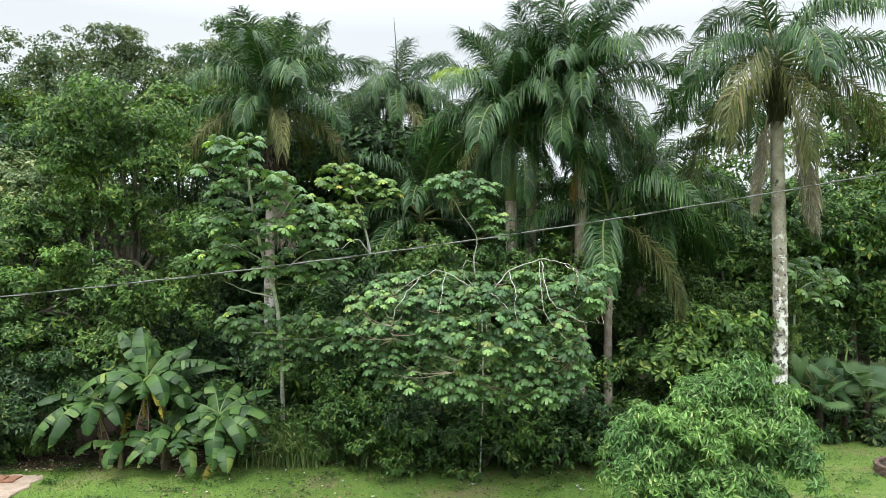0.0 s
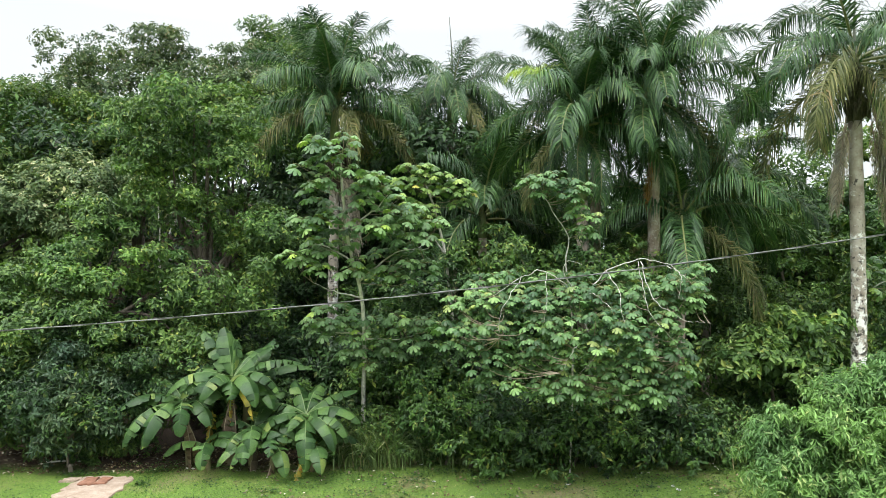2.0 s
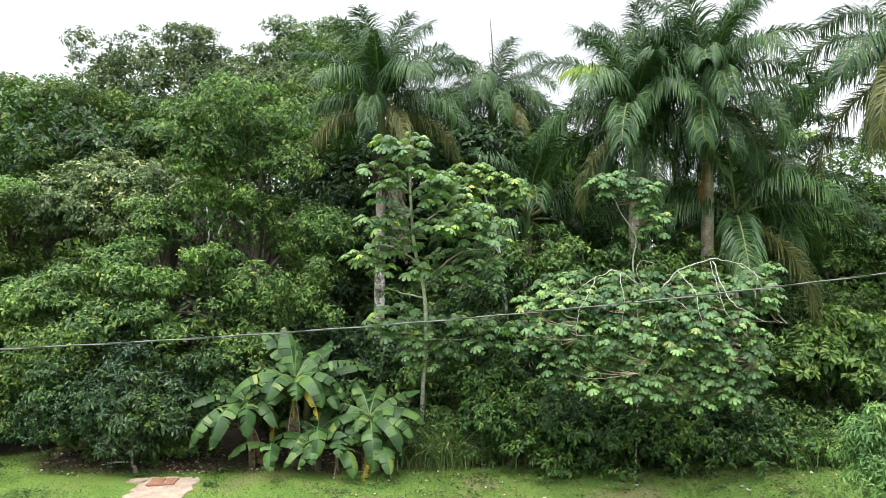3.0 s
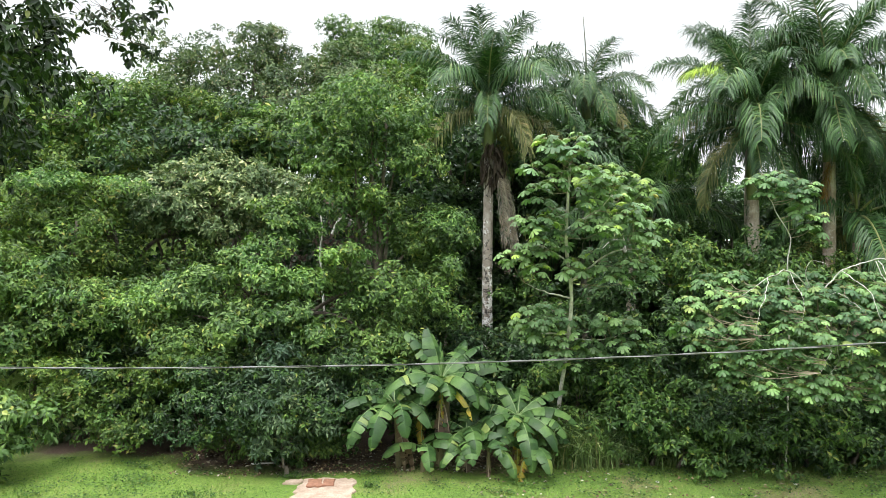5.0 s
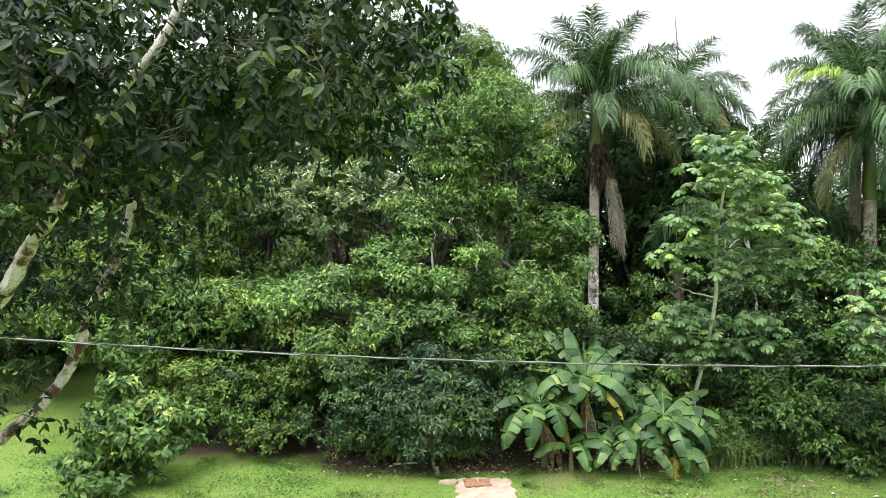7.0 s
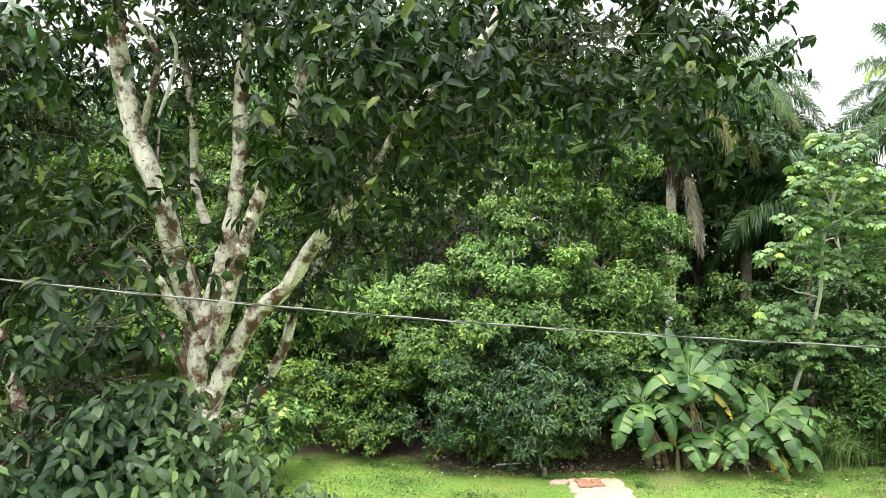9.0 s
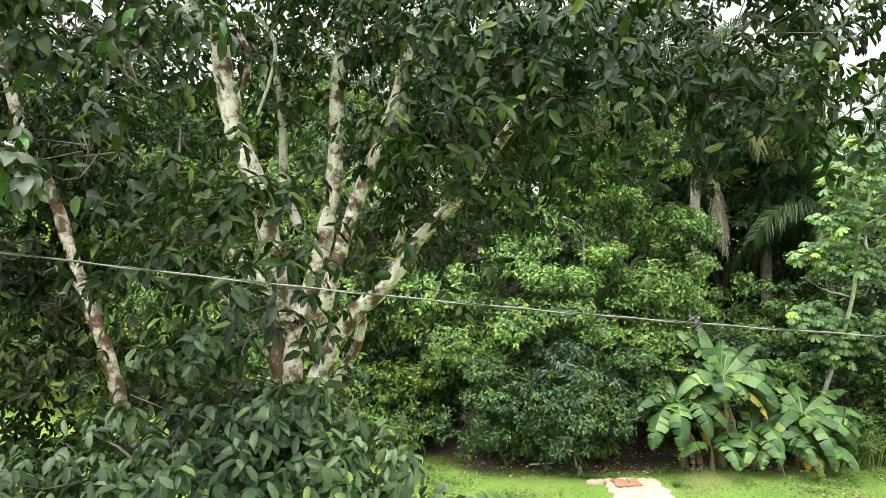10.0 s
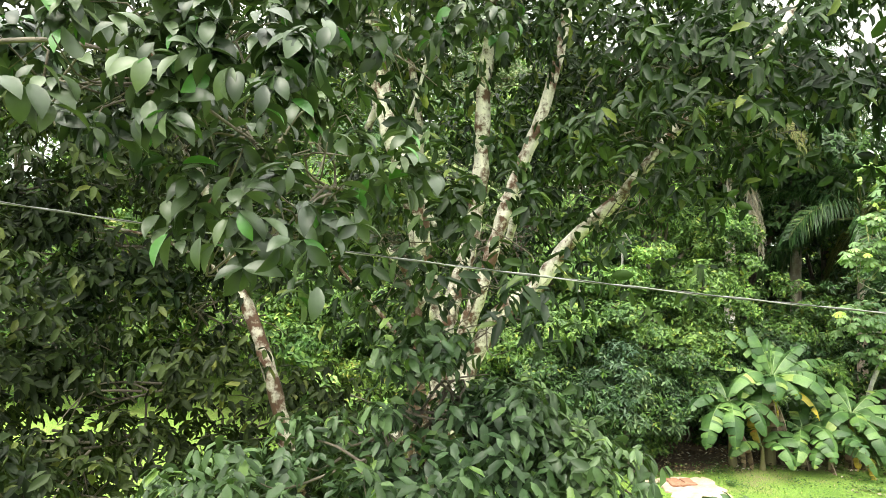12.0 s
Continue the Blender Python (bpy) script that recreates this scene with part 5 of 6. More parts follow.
banana("banana plant with drooping torn leaves", -7.85, 15.80, 1.5,
       [(193, 26, -56, 1.85, 0.52, "g"), (228, 18, -76, 1.85, 0.5, "g"), (252, 22, -80, 1.8, 0.48, "g"), (150, 52, 8, 1.2, 0.42, "g"), (176, 40, -12, 1.2, 0.4, "g"), (40, 66, 38, 1.15, 0.4, "g"), (8, 34, -24, 1.25, 0.42, "g"), (-40, 28, -68, 1.35, 0.46, "g"), (95, 60, 0, 1.2, 0.42, "g"), (210, 40, -40, 1.5, 0.44, "g"), (-75, 30, -78, 1.5, 0.44, "g"), (-30, -40, -86, 1.35, 0.26, "d"), (-50, -45, -88, 1.2, 0.24, "d"), (-20, -50, -88, 1.1, 0.22, "d")], 82, 0.085, (-0.12, 0), 1.0)
banana("banana plant with yellowed and dry lower leaves", -5.20, 15.70, 1.25,
       [(170, 38, -20, 1.25, 0.44, "g"), (188, 22, -30, 1.0, 0.32, "g"), (206, 28, -72, 1.3, 0.42, "g"), (122, 66, 26, 1.05, 0.42, "g"), (16, 48, 4, 1.35, 0.46, "g"), (-14, 38, -48, 1.5, 0.5, "g"), (-45, 18, -82, 1.5, 0.4, "g"), (-80, 0, -86, 1.6, 0.42, "g"), (-28, 28, -66, 1.4, 0.44, "g"), (75, 62, 10, 1.1, 0.42, "g"), (-110, 30, -60, 0.9, 0.36, "g"), (-120, -60, -88, 1.1, 0.3, "d"), (-70, -60, -88, 1.15, 0.3, "d"), (-100, -50, -88, 1.2, 0.26, "y"), (-20, 20, -30, 0.7, 0.2, "y")], 84, 0.1, (0.05, 0), 1.0)
banana("small banana plant with broad green leaves", -7.32, 15.50, 0.55,
       [(200, 40, -60, 0.8, 0.4, "g"), (-80, 45, -75, 0.9, 0.4, "g"), (-30, 50, -50, 0.8, 0.4, "g"), (100, 75, 40, 0.7, 0.3, "y")], 83, 0.06)
banana("small banana plant with drooping green leaves", -6.34, 15.70, 0.9,
       [(170, 40, -55, 0.95, 0.38, "g"), (-20, 40, -55, 0.95, 0.38, "g"), (-80, 40, -75, 0.95, 0.4, "g"), (60, 65, 10, 0.9, 0.36, "g"), (-120, 20, -75, 0.8, 0.35, "g"), (-90, -40, -88, 0.7, 0.3, "d")], 85, 0.08)

banana("young banana sucker with broad low leaves", -6.36, 15.50, 0.6,
       [(185, 55, -50, 0.85, 0.4, "g"), (-85, 50, -70, 0.9, 0.4, "g"), (-30, 60, -40, 0.9, 0.42, "g"), (80, 75, 30, 0.8, 0.35, "g"), (-130, 30, -70, 0.75, 0.36, "g")], 86, 0.06)
banana("young banana sucker with leaning leaves", -4.96, 15.50, 0.5,
       [(170, 55, -50, 0.8, 0.38, "g"), (-70, 45, -75, 0.95, 0.4, "g"), (10, 55, -50, 0.9, 0.4, "g"), (-110, 20, -80, 0.7, 0.3, "y")], 87, 0.06)
banana("young banana sucker with broad low leaves", -5.85, 15.35, 0.6,
       [(282, 55, -45, 0.85, 0.38, "g"), (7, 45, -75, 0.95, 0.4, "g"), (-60, 30, -80, 0.9, 0.38, "g"), (-140, 35, -70, 0.85, 0.36, "g"), (60, 72, 20, 0.85, 0.34, "g"), (-95, -30, -88, 0.7, 0.26, "d")], 92, 0.055)
banana("banana plant behind with arching torn leaves", -6.76, 16.50, 1.6,
       [(10, 55, -20, 1.3, 0.48, "g"), (170, 60, 0, 1.2, 0.45, "g"), (-50, 45, -60, 1.2, 0.45, "g"), (-120, 40, -65, 1.2, 0.45, "g"), (60, 75, 30, 1.1, 0.42, "g")], 88, 0.1)

# ---- lance-leaved shrub on the lawn ----
broadleaf("lance_leaved_shrub", "dense bright green shrub with narrow lance leaves on the lawn", 3.86, 10.23,
          [(4.29, 10.23, 2.56, 0.81, 0.77, 0.59), (3.24, 10.15, 2.37, 0.55, 0.60, 0.42), (4.55, 10.06, 2.06, 0.71, 0.69, 0.58), (3.56, 9.98, 1.92, 0.91, 0.69, 0.53), (4.24, 10.32, 2.92, 0.52, 0.52, 0.34), (2.91, 10.15, 2.03, 0.29, 0.43, 0.38), (3.93, 9.98, 1.26, 0.99, 0.69, 0.50), (3.95, 10.05, 0.55, 0.95, 0.75, 0.55)],
          M_LANCE, (0.125, 0.031), 780, 0.25, 0.05, seed=91, category="shrub", rosette=9, droop=0.75)


# ---- the near tree with lichen-blotched stems ----
def near_tree(name, label, x, y, stems, lobes, seed, leaf=(0.13, 0.062), per_m2=210, bark=None, twig=1.0, clump=0.42, face=0.9, mat=None, shape=HEX):
    rng = np.random.default_rng(seed)
    z0 = ground_z(x, y) - 0.05
    t = thing(name, label, "tree", x, y, z0)
    for i, (r0, r1, line, *own) in enumerate(stems):
        n = 7 * len(line)
        V, F = tube(curve_through(line, n), np.linspace(r0, r1, n) * (1 + rng.normal(0, 0.05, n)), 12, 0.06, rng)
        part("trunk" if i == 0 else "limb", mesh_of("limb", V, F, own[0] if own else bark or M_BLOTCH), t)
    V, F, fresh_lit = crown(rng, lobes, leaf, per_m2, clump, shape, 0.75, 6, under=0.7, ragged=0.35, core=0.0, face=face)
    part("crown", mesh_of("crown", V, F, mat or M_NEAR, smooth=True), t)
    # thin twigs that carry the sprays
    tw = []
    for c in np.array(lobes):
        for k in range(9):
            d = sphere_dirs(rng, 1)[0]
            e = c[:3] + d * c[3:] * 0.95
            a = c[:3] + np.array([0, 0.15, 0.0]) + rng.normal(0, 0.15, 3) * c[3:]
            tw.append(tube(curve_through([a, (a + e) / 2 + rng.normal(0, 0.08, 3), e], 6), np.linspace(0.011, 0.003, 6) * twig, 5))
    V, F = join(tw)
    tagged(part("fine_growth", mesh_of("fine_growth", V, F, M_BARK), t), kind="stuff")
    return t


near_tree("blotched_tree", "large tree with several white-blotched stems and leathery dark leaves", -14.79, 6.20,
          [(0.17, 0.13, [(-14.79, 6.20, -0.10), (-14.80, 6.20, 2.33), (-14.77, 6.20, 3.70)]),
           (0.095, 0.022, [(-14.76, 6.20, 3.65), (-14.57, 6.20, 4.09), (-14.31, 6.10, 4.51), (-14.03, 6.00, 4.75), (-13.78, 5.90, 5.11), (-13.41, 5.70, 5.48), (-12.97, 5.40, 6.07), (-12.44, 5.20, 6.57), (-12.19, 5.20, 7.10)]),
           (0.09, 0.05, [(-14.86, 6.20, 3.70), (-14.82, 6.20, 4.28), (-14.69, 6.20, 4.72), (-14.57, 6.20, 5.16), (-14.48, 6.20, 5.74), (-14.46, 6.20, 6.38), (-14.38, 6.20, 7.20), (-14.43, 6.20, 8.18)]),
           (0.07, 0.045, [(-14.69, 6.10, 4.20), (-14.52, 6.00, 4.68), (-14.34, 6.00, 5.25), (-14.21, 6.00, 5.62), (-13.95, 6.00, 6.29), (-13.77, 6.00, 7.04)]),
           (0.09, 0.07, [(-14.85, 6.30, 4.32), (-14.97, 6.10, 4.92), (-15.07, 5.90, 5.57), (-15.23, 5.90, 5.98), (-15.33, 5.90, 6.44), (-15.36, 5.80, 7.01), (-15.41, 5.80, 7.73)]),
           (0.07, 0.045, [(-15.30, 7.90, 2.95), (-14.95, 8.00, 3.25), (-14.68, 8.10, 3.62), (-14.50, 8.10, 3.97), (-14.36, 8.10, 4.42), (-14.04, 8.10, 5.06), (-13.86, 8.10, 5.70)]),
           (0.1, 0.07, [(-14.96, 6.60, 0.59), (-15.03, 6.60, 3.40), (-15.05, 6.60, 3.97), (-15.01, 6.60, 4.54), (-15.11, 6.70, 4.90)], M_STAINED),
           (0.05, 0.03, [(-14.81, 6.20, 4.33), (-14.96, 6.00, 4.57), (-15.07, 5.90, 4.83), (-15.32, 5.80, 5.10)]),
           (0.018, 0.012, [(-15.20, 6.00, 7.04), (-15.05, 6.00, 6.95), (-14.94, 6.00, 6.74), (-14.99, 6.00, 6.45), (-15.09, 6.00, 6.17)], M_WHITE_BARK),
           (0.035, 0.02, [(-15.48, 6.60, 6.15), (-15.36, 6.50, 6.44), (-15.29, 6.50, 6.80), (-15.41, 6.50, 7.05), (-15.56, 6.50, 7.15)]),
           (0.045, 0.03, [(-14.85, 6.50, 5.27), (-14.99, 6.60, 5.63), (-15.01, 6.60, 6.20), (-15.09, 6.60, 6.83)])],
          [(-13.66, 7.80, 6.89, 1.29, 1.20, 0.71), (-12.66, 8.00, 7.33, 0.99, 1.20, 0.66), (-11.75, 7.20, 6.64, 0.54, 0.90, 0.48), (-11.03, 8.60, 8.00, 0.64, 1.00, 0.32), (-14.43, 7.50, 7.12, 0.81, 1.20, 0.75), (-13.80, 8.60, 5.08, 0.64, 0.90, 0.64), (-14.82, 8.60, 4.53, 0.64, 0.90, 0.64), (-13.24, 8.00, 6.17, 0.80, 1.00, 0.53),
           (-13.27, 6.00, 6.57, 0.75, 1.00, 0.65), (-12.06, 6.40, 6.23, 0.64, 0.90, 0.42), (-11.35, 5.25, 6.40, 0.60, 0.80, 0.45), (-14.09, 6.50, 7.11, 0.81, 1.00, 0.48), (-16.52, 6.50, 6.28, 0.70, 1.00, 0.81), (-16.99, 6.80, 5.17, 0.68, 0.90, 0.56), (-15.27, 5.60, 5.10, 0.35, 0.60, 0.28), (-13.38, 6.80, 5.65, 0.45, 0.70, 0.39),
           (-11.15, 6.50, 7.65, 0.80, 1.05, 0.42), (-13.55, 6.00, 7.70, 1.99, 1.60, 0.50), (-15.89, 6.00, 7.40, 1.24, 1.40, 0.45),
           (-14.70, 7.60, 5.90, 0.45, 0.50, 0.40), (-15.18, 4.50, 5.13, 0.34, 0.50, 0.22), (-15.55, 4.00, 5.63, 0.27, 0.40, 0.27), (-13.58, 6.80, 5.81, 0.51, 0.60, 0.34), (-14.59, 4.00, 4.64, 0.20, 0.35, 0.17), (-14.69, 4.20, 4.80, 0.21, 0.35, 0.21), 
           (-13.49, 5.10, 5.46, 0.36, 0.40, 0.34), (-13.08, 4.80, 5.88, 0.36, 0.40, 0.28), (-12.65, 4.60, 6.24, 0.34, 0.40, 0.23), (-13.20, 4.60, 6.20, 0.42, 0.40, 0.30), (-13.60, 4.80, 5.84, 0.28, 0.35, 0.24), (-15.08, 4.60, 4.92, 0.38, 0.40, 0.27), (-14.59, 4.60, 5.09, 0.30, 0.40, 0.27), (-15.45, 4.20, 6.17, 0.35, 0.40, 0.28), (-11.20, 4.90, 6.04, 0.45, 0.40, 0.29), (-11.35, 4.90, 5.96, 0.42, 0.40, 0.34), (-11.50, 5.10, 6.61, 0.42, 0.40, 0.22), 
           (-16.30, 7.20, 7.00, 0.70, 0.70, 0.50), (-15.75, 7.40, 6.50, 0.50, 0.60, 0.40), (-13.22, 5.15, 5.72, 0.34, 0.35, 0.26), (-12.85, 4.95, 6.08, 0.36, 0.35, 0.26), (-13.50, 5.40, 5.42, 0.24, 0.30, 0.20), (-13.00, 7.20, 6.00, 0.60, 0.70, 0.40), 
           (-11.87, 5.00, 6.31, 0.66, 0.70, 0.41), (-12.38, 5.20, 5.95, 0.47, 0.60, 0.34), (-11.72, 4.50, 6.35, 0.48, 0.60, 0.30),
           (-14.79, 7.50, 3.34, 0.37, 0.50, 0.37), (-15.63, 8.80, 4.23, 0.36, 0.50, 0.36), (-10.95, 8.50, 7.77, 0.63, 0.70, 0.30), (-11.97, 8.50, 7.21, 0.84, 0.90, 0.39), (-12.93, 8.50, 6.73, 0.84, 0.90, 0.63), (-11.70, 8.80, 6.76, 0.40, 0.50, 0.29), (-13.13, 8.60, 5.85, 0.57, 0.70, 0.50)], 401, (0.115, 0.05), 155, twig=0.45)
near_tree("leaning_tree", "leaning thin tree with red-brown and white bark and shade-darkened leaves", -15.83, 5.80,
          [(0.065, 0.04, [(-15.56, 5.80, -0.15), (-15.83, 5.80, 2.55), (-16.07, 5.80, 3.58), (-16.23, 5.80, 4.21), (-16.45, 5.80, 4.84), (-16.70, 5.90, 5.47), (-17.05, 6.00, 6.17), (-17.23, 6.00, 7.00)]),
           (0.022, 0.012, [(-15.07, 6.50, 3.94), (-15.16, 6.40, 4.21), (-15.42, 6.40, 4.56), (-15.71, 6.30, 4.91), (-15.90, 6.30, 5.35)]),
           (0.02, 0.008, [(-16.45, 5.80, 4.79), (-17.01, 5.90, 5.11), (-17.73, 6.00, 5.29)])],
          [(-17.87, 6.00, 4.32, 0.80, 0.90, 0.55), (-17.15, 5.60, 3.91, 0.60, 0.70, 0.49), (-17.43, 5.00, 3.70, 0.62, 0.80, 0.41), (-16.35, 6.60, 3.55, 0.52, 0.60, 0.34), (-18.14, 6.00, 5.56, 0.70, 0.90, 0.60), (-16.89, 6.20, 4.49, 0.36, 0.60, 0.31), (-18.28, 5.40, 4.32, 0.58, 0.90, 0.72), (-17.59, 6.40, 5.11, 0.69, 0.80, 0.42), (-18.36, 6.40, 4.91, 0.64, 0.80, 0.42), (-17.47, 6.60, 5.83, 0.66, 0.80, 0.38), (-18.46, 6.40, 6.83, 1.06, 1.00, 0.58), (-17.19, 6.80, 6.96, 0.84, 0.90, 0.51), (-17.40, 5.60, 3.52, 0.56, 0.60, 0.46), (-16.75, 6.50, 3.39, 0.56, 0.50, 0.37), (-16.98, 5.20, 3.24, 0.95, 0.60, 0.26), (-17.60, 5.80, 3.30, 0.80, 0.60, 0.50), (-16.60, 6.00, 3.00, 0.80, 0.60, 0.40), (-16.90, 5.60, 2.72, 0.90, 0.60, 0.35), (-18.20, 5.80, 2.90, 0.80, 0.60, 0.50),
           (-18.60, 8.50, 4.60, 1.00, 0.80, 0.70), (-17.40, 8.80, 5.60, 1.00, 0.80, 0.70), (-18.40, 8.50, 6.40, 1.00, 0.80, 0.70), (-17.20, 8.60, 4.20, 0.80, 0.70, 0.50), (-15.90, 8.90, 5.40, 0.60, 0.60, 0.50)], 402, (0.11, 0.048), 200, bark=M_LEANING, mat=M_OLIVE_SHADE)
near_tree("leafy_sapling", "leafy dark green sapling crown below the power line", -14.96, 4.30,
          [(0.05, 0.03, [(-14.96, 4.30, 0.46), (-14.93, 4.30, 2.58), (-14.96, 4.30, 3.82)])],
          [(-15.05, 4.30, 4.03, 0.46, 0.60, 0.34), (-15.31, 4.20, 3.85, 0.63, 0.60, 0.31), (-14.40, 4.20, 3.80, 0.42, 0.50, 0.21), (-14.97, 4.20, 3.47, 1.04, 0.70, 0.38), (-14.76, 4.30, 4.12, 0.34, 0.45, 0.30), (-14.25, 4.30, 3.66, 0.36, 0.50, 0.34), (-13.98, 4.30, 3.60, 0.42, 0.50, 0.34), (-14.28, 4.35, 3.95, 0.32, 0.40, 0.25), (-14.10, 4.40, 3.20, 0.60, 0.50, 0.40)], 403, (0.1, 0.049), 330, shape=OVAL, clump=0.3, face=0.7, mat=M_SAPLING)
near_tree("hanging_branch", "leafy branch reaching in close with large glossy leaves", -16.88, 2.60,
          [(0.016, 0.004, [(-17.23, 2.60, 0.46), (-17.19, 2.60, 4.05), (-16.79, 2.50, 5.47), (-16.31, 2.40, 5.65), (-15.86, 2.30, 5.61), (-15.46, 2.30, 5.36)])],
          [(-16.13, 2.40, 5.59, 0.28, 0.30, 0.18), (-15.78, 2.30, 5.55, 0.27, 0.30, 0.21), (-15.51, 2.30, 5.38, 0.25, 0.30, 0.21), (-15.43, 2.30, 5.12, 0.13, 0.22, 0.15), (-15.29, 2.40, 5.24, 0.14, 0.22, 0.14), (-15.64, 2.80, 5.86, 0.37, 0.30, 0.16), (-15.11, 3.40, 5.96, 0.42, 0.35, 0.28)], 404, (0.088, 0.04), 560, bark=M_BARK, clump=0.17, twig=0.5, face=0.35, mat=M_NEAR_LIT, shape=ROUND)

# ---- power line ----
s = np.linspace(-45, 35, 1400)
cx, cy, cz = s, 3.73 + 0.0557 * s, 4.534 + 0.00904 * (s + 7.74) ** 2
line = thing("power_line", "twisted grey and black overhead service cable", "cable", -7.74, 3.3, 4.534)
for k, (m, r) in enumerate(((M_CABLE, 0.0027), (M_CABLE_DARK, 0.0027))):
    a = s * 2 * np.pi / 0.42 + k * np.pi
    V, F = tube(np.stack([cx, cy + 0.0024 * np.cos(a), cz + 0.0024 * np.sin(a)], -1), r, 5)
    part("strand", mesh_of("strand", V, F, m), line, ("grey bare strand", "black insulated strand")[k])

# ---- trees seen through the near tree, at the far end of the lawn ----
broadleaf("leafy_tree", "bright green bushy tree beyond the lawn", -17.85, 19.00,
          [(-17.62, 18.50, 3.87, 1.23, 1.00, 0.92), (-18.27, 18.00, 2.60, 1.34, 1.00, 0.89), (-16.58, 18.50, 2.97, 1.07, 1.00, 1.07), (-19.80, 19.50, 3.18, 1.29, 1.20, 1.29)], M_BRIGHT, (0.18, 0.08), 160, 0.5, 0.12, seed=501)
broadleaf("leafy_tree", "yellow-green tree at the back of the lawn", -23.61, 25.00,
          [(-23.19, 24.00, 7.24, 1.79, 1.40, 1.59), (-24.62, 23.00, 5.47, 1.71, 1.30, 1.52), (-21.11, 23.00, 5.28, 1.52, 1.30, 1.33), (-20.25, 26.00, 9.13, 1.72, 1.40, 1.94), (-23.24, 22.00, 2.96, 2.37, 1.30, 1.28), (-19.06, 21.00, 2.88, 1.74, 1.20, 1.39)], M_YELLOW, (0.2, 0.09), 110, 0.55, 0.15, seed=502)
broadleaf("leafy_tree", "broad green tree at the back of the lawn", -25.97, 25.00,
          [(-25.97, 25.00, 6.27, 2.28, 1.50, 1.86), (-27.61, 24.00, 3.91, 2.19, 1.50, 1.59), (-23.26, 23.00, 3.21, 1.91, 1.30, 1.52), (-31.09, 25.00, 5.47, 2.28, 1.50, 2.28), (-29.07, 23.00, 1.76, 2.48, 1.30, 1.14), (-24.98, 22.00, 1.54, 2.00, 1.00, 0.91)], M_MID, (0.2, 0.09), 110, 0.55, 0.15, seed=503)
broadleaf("shade_bush", "dark bush in the shade at the lawn's back edge", -15.46, 18.00,
          [(-15.27, 17.60, 1.37, 0.87, 0.80, 0.87), (-16.27, 18.50, 2.08, 0.92, 0.80, 0.92)], M_DARK, (0.2, 0.085), 110, 0.42, 0.06, seed=504, category="bush")

# vine-wrapped stem and lobed sapling beside the white-trunked palm
lobed_tree("sapling", "thin vine-wrapped sapling with lobed leaves beside a palm",
           [([(9.73, 19.00, 0.27), (9.76, 19.00, 1.92), (9.80, 19.00, 3.49), (9.85, 19.00, 4.44)], 0.9), ([(9.82, 19.00, 3.81), (10.22, 18.80, 4.13), (10.63, 18.70, 4.21)], 0.35)],
           [(10.06, 18.80, 4.52, 0.5, 0.4, 0.2, 7), (10.55, 18.70, 4.29, 0.4, 0.4, 0.2, 6), (10.22, 18.80, 3.82, 0.4, 0.3, 0.2, 4)], 0.2, 75, radius=0.05, more=0.8)
broadleaf("climbing_vine", "small-leaved green vine climbing a thin stem", 9.71, 18.90,
          [(9.69, 18.90, 1.15, 0.16, 0.15, 0.78), (9.72, 18.90, 2.40, 0.17, 0.15, 0.78), (9.77, 18.90, 3.50, 0.19, 0.15, 0.70)], M_YELLOW, (0.12, 0.06), 170, 0.14, 0.02, seed=505, category="vine")


# ---- grasses and weeds along the lawn's edge ----
def tall_grass(x, y, count, height, spread, seed):
    rng = np.random.default_rng(seed)
    root = np.stack([x + rng.normal(0, spread, count), y + rng.normal(0, spread * 0.6, count), np.zeros(count)], -1)
    root[:, 2] = [ground_z(a, b) for a, b in root[:, :2]]
    az = rng.uniform(0, 2 * np.pi, count)
    d = np.stack([np.cos(az), np.sin(az), np.zeros(count)], -1)
    h = height * rng.uniform(0.5, 1.15, count)
    bend = rng.uniform(0.4, 1.25, count)
    rows = []
    for s, w in ((0, 0.7), (0.35, 1.0), (0.7, 0.8), (1.0, 0.06)):
        p = root + d * (bend * h * s ** 2)[:, None] + np.array([0, 0, 1.0]) * (h * (s - 0.38 * bend * s ** 2.4))[:, None]
        e = np.stack([-np.sin(az), np.cos(az), np.zeros(count)], -1) * 0.014 * w
        rows += [p - e, p + e]
    V = np.stack(rows, 1).reshape(-1, 3)
    T = np.array([(0, 1, 3), (0, 3, 2), (2, 3, 5), (2, 5, 4), (4, 5, 7), (4, 7, 6)])
    F = ((np.arange(count) * 8)[:, None, None] + T[None]).reshape(-1, 3)
    o = new("tall_grass", mesh_of("tall_grass", V, F, M_REED, smooth=False))
    return tagged(o, "clump of tall arching green grass at the lawn edge", "grass", "tall grass clumps", "stuff")


for k, (x, y, n, h, w) in enumerate(((-4.03, 16.00, 260, 1.1, 0.3), (-3.41, 16.20, 300, 1.25, 0.35), (-2.86, 16.50, 260, 1.25, 0.35), (-0.05, 16.20, 140, 0.7, 0.4), (1.29, 16.20, 140, 0.7, 0.4), (-1.66, 16.20, 120, 0.7, 0.3), (-4.51, 16.30, 80, 0.8, 0.25), (-2.39, 16.60, 120, 0.9, 0.3), (4.69, 16.40, 190, 1.1, 0.4),
                                     (5.59, 16.30, 150, 1.0, 0.4), (3.96, 16.60, 120, 0.9, 0.35), (2.39, 16.40, 70, 0.8, 0.2), (-1.16, 16.70, 90, 0.8, 0.3), (3.52, 16.60, 110, 0.8, 0.3))):
    tall_grass(x, y, n, h, w, 600 + k)
rw = np.random.default_rng(9)
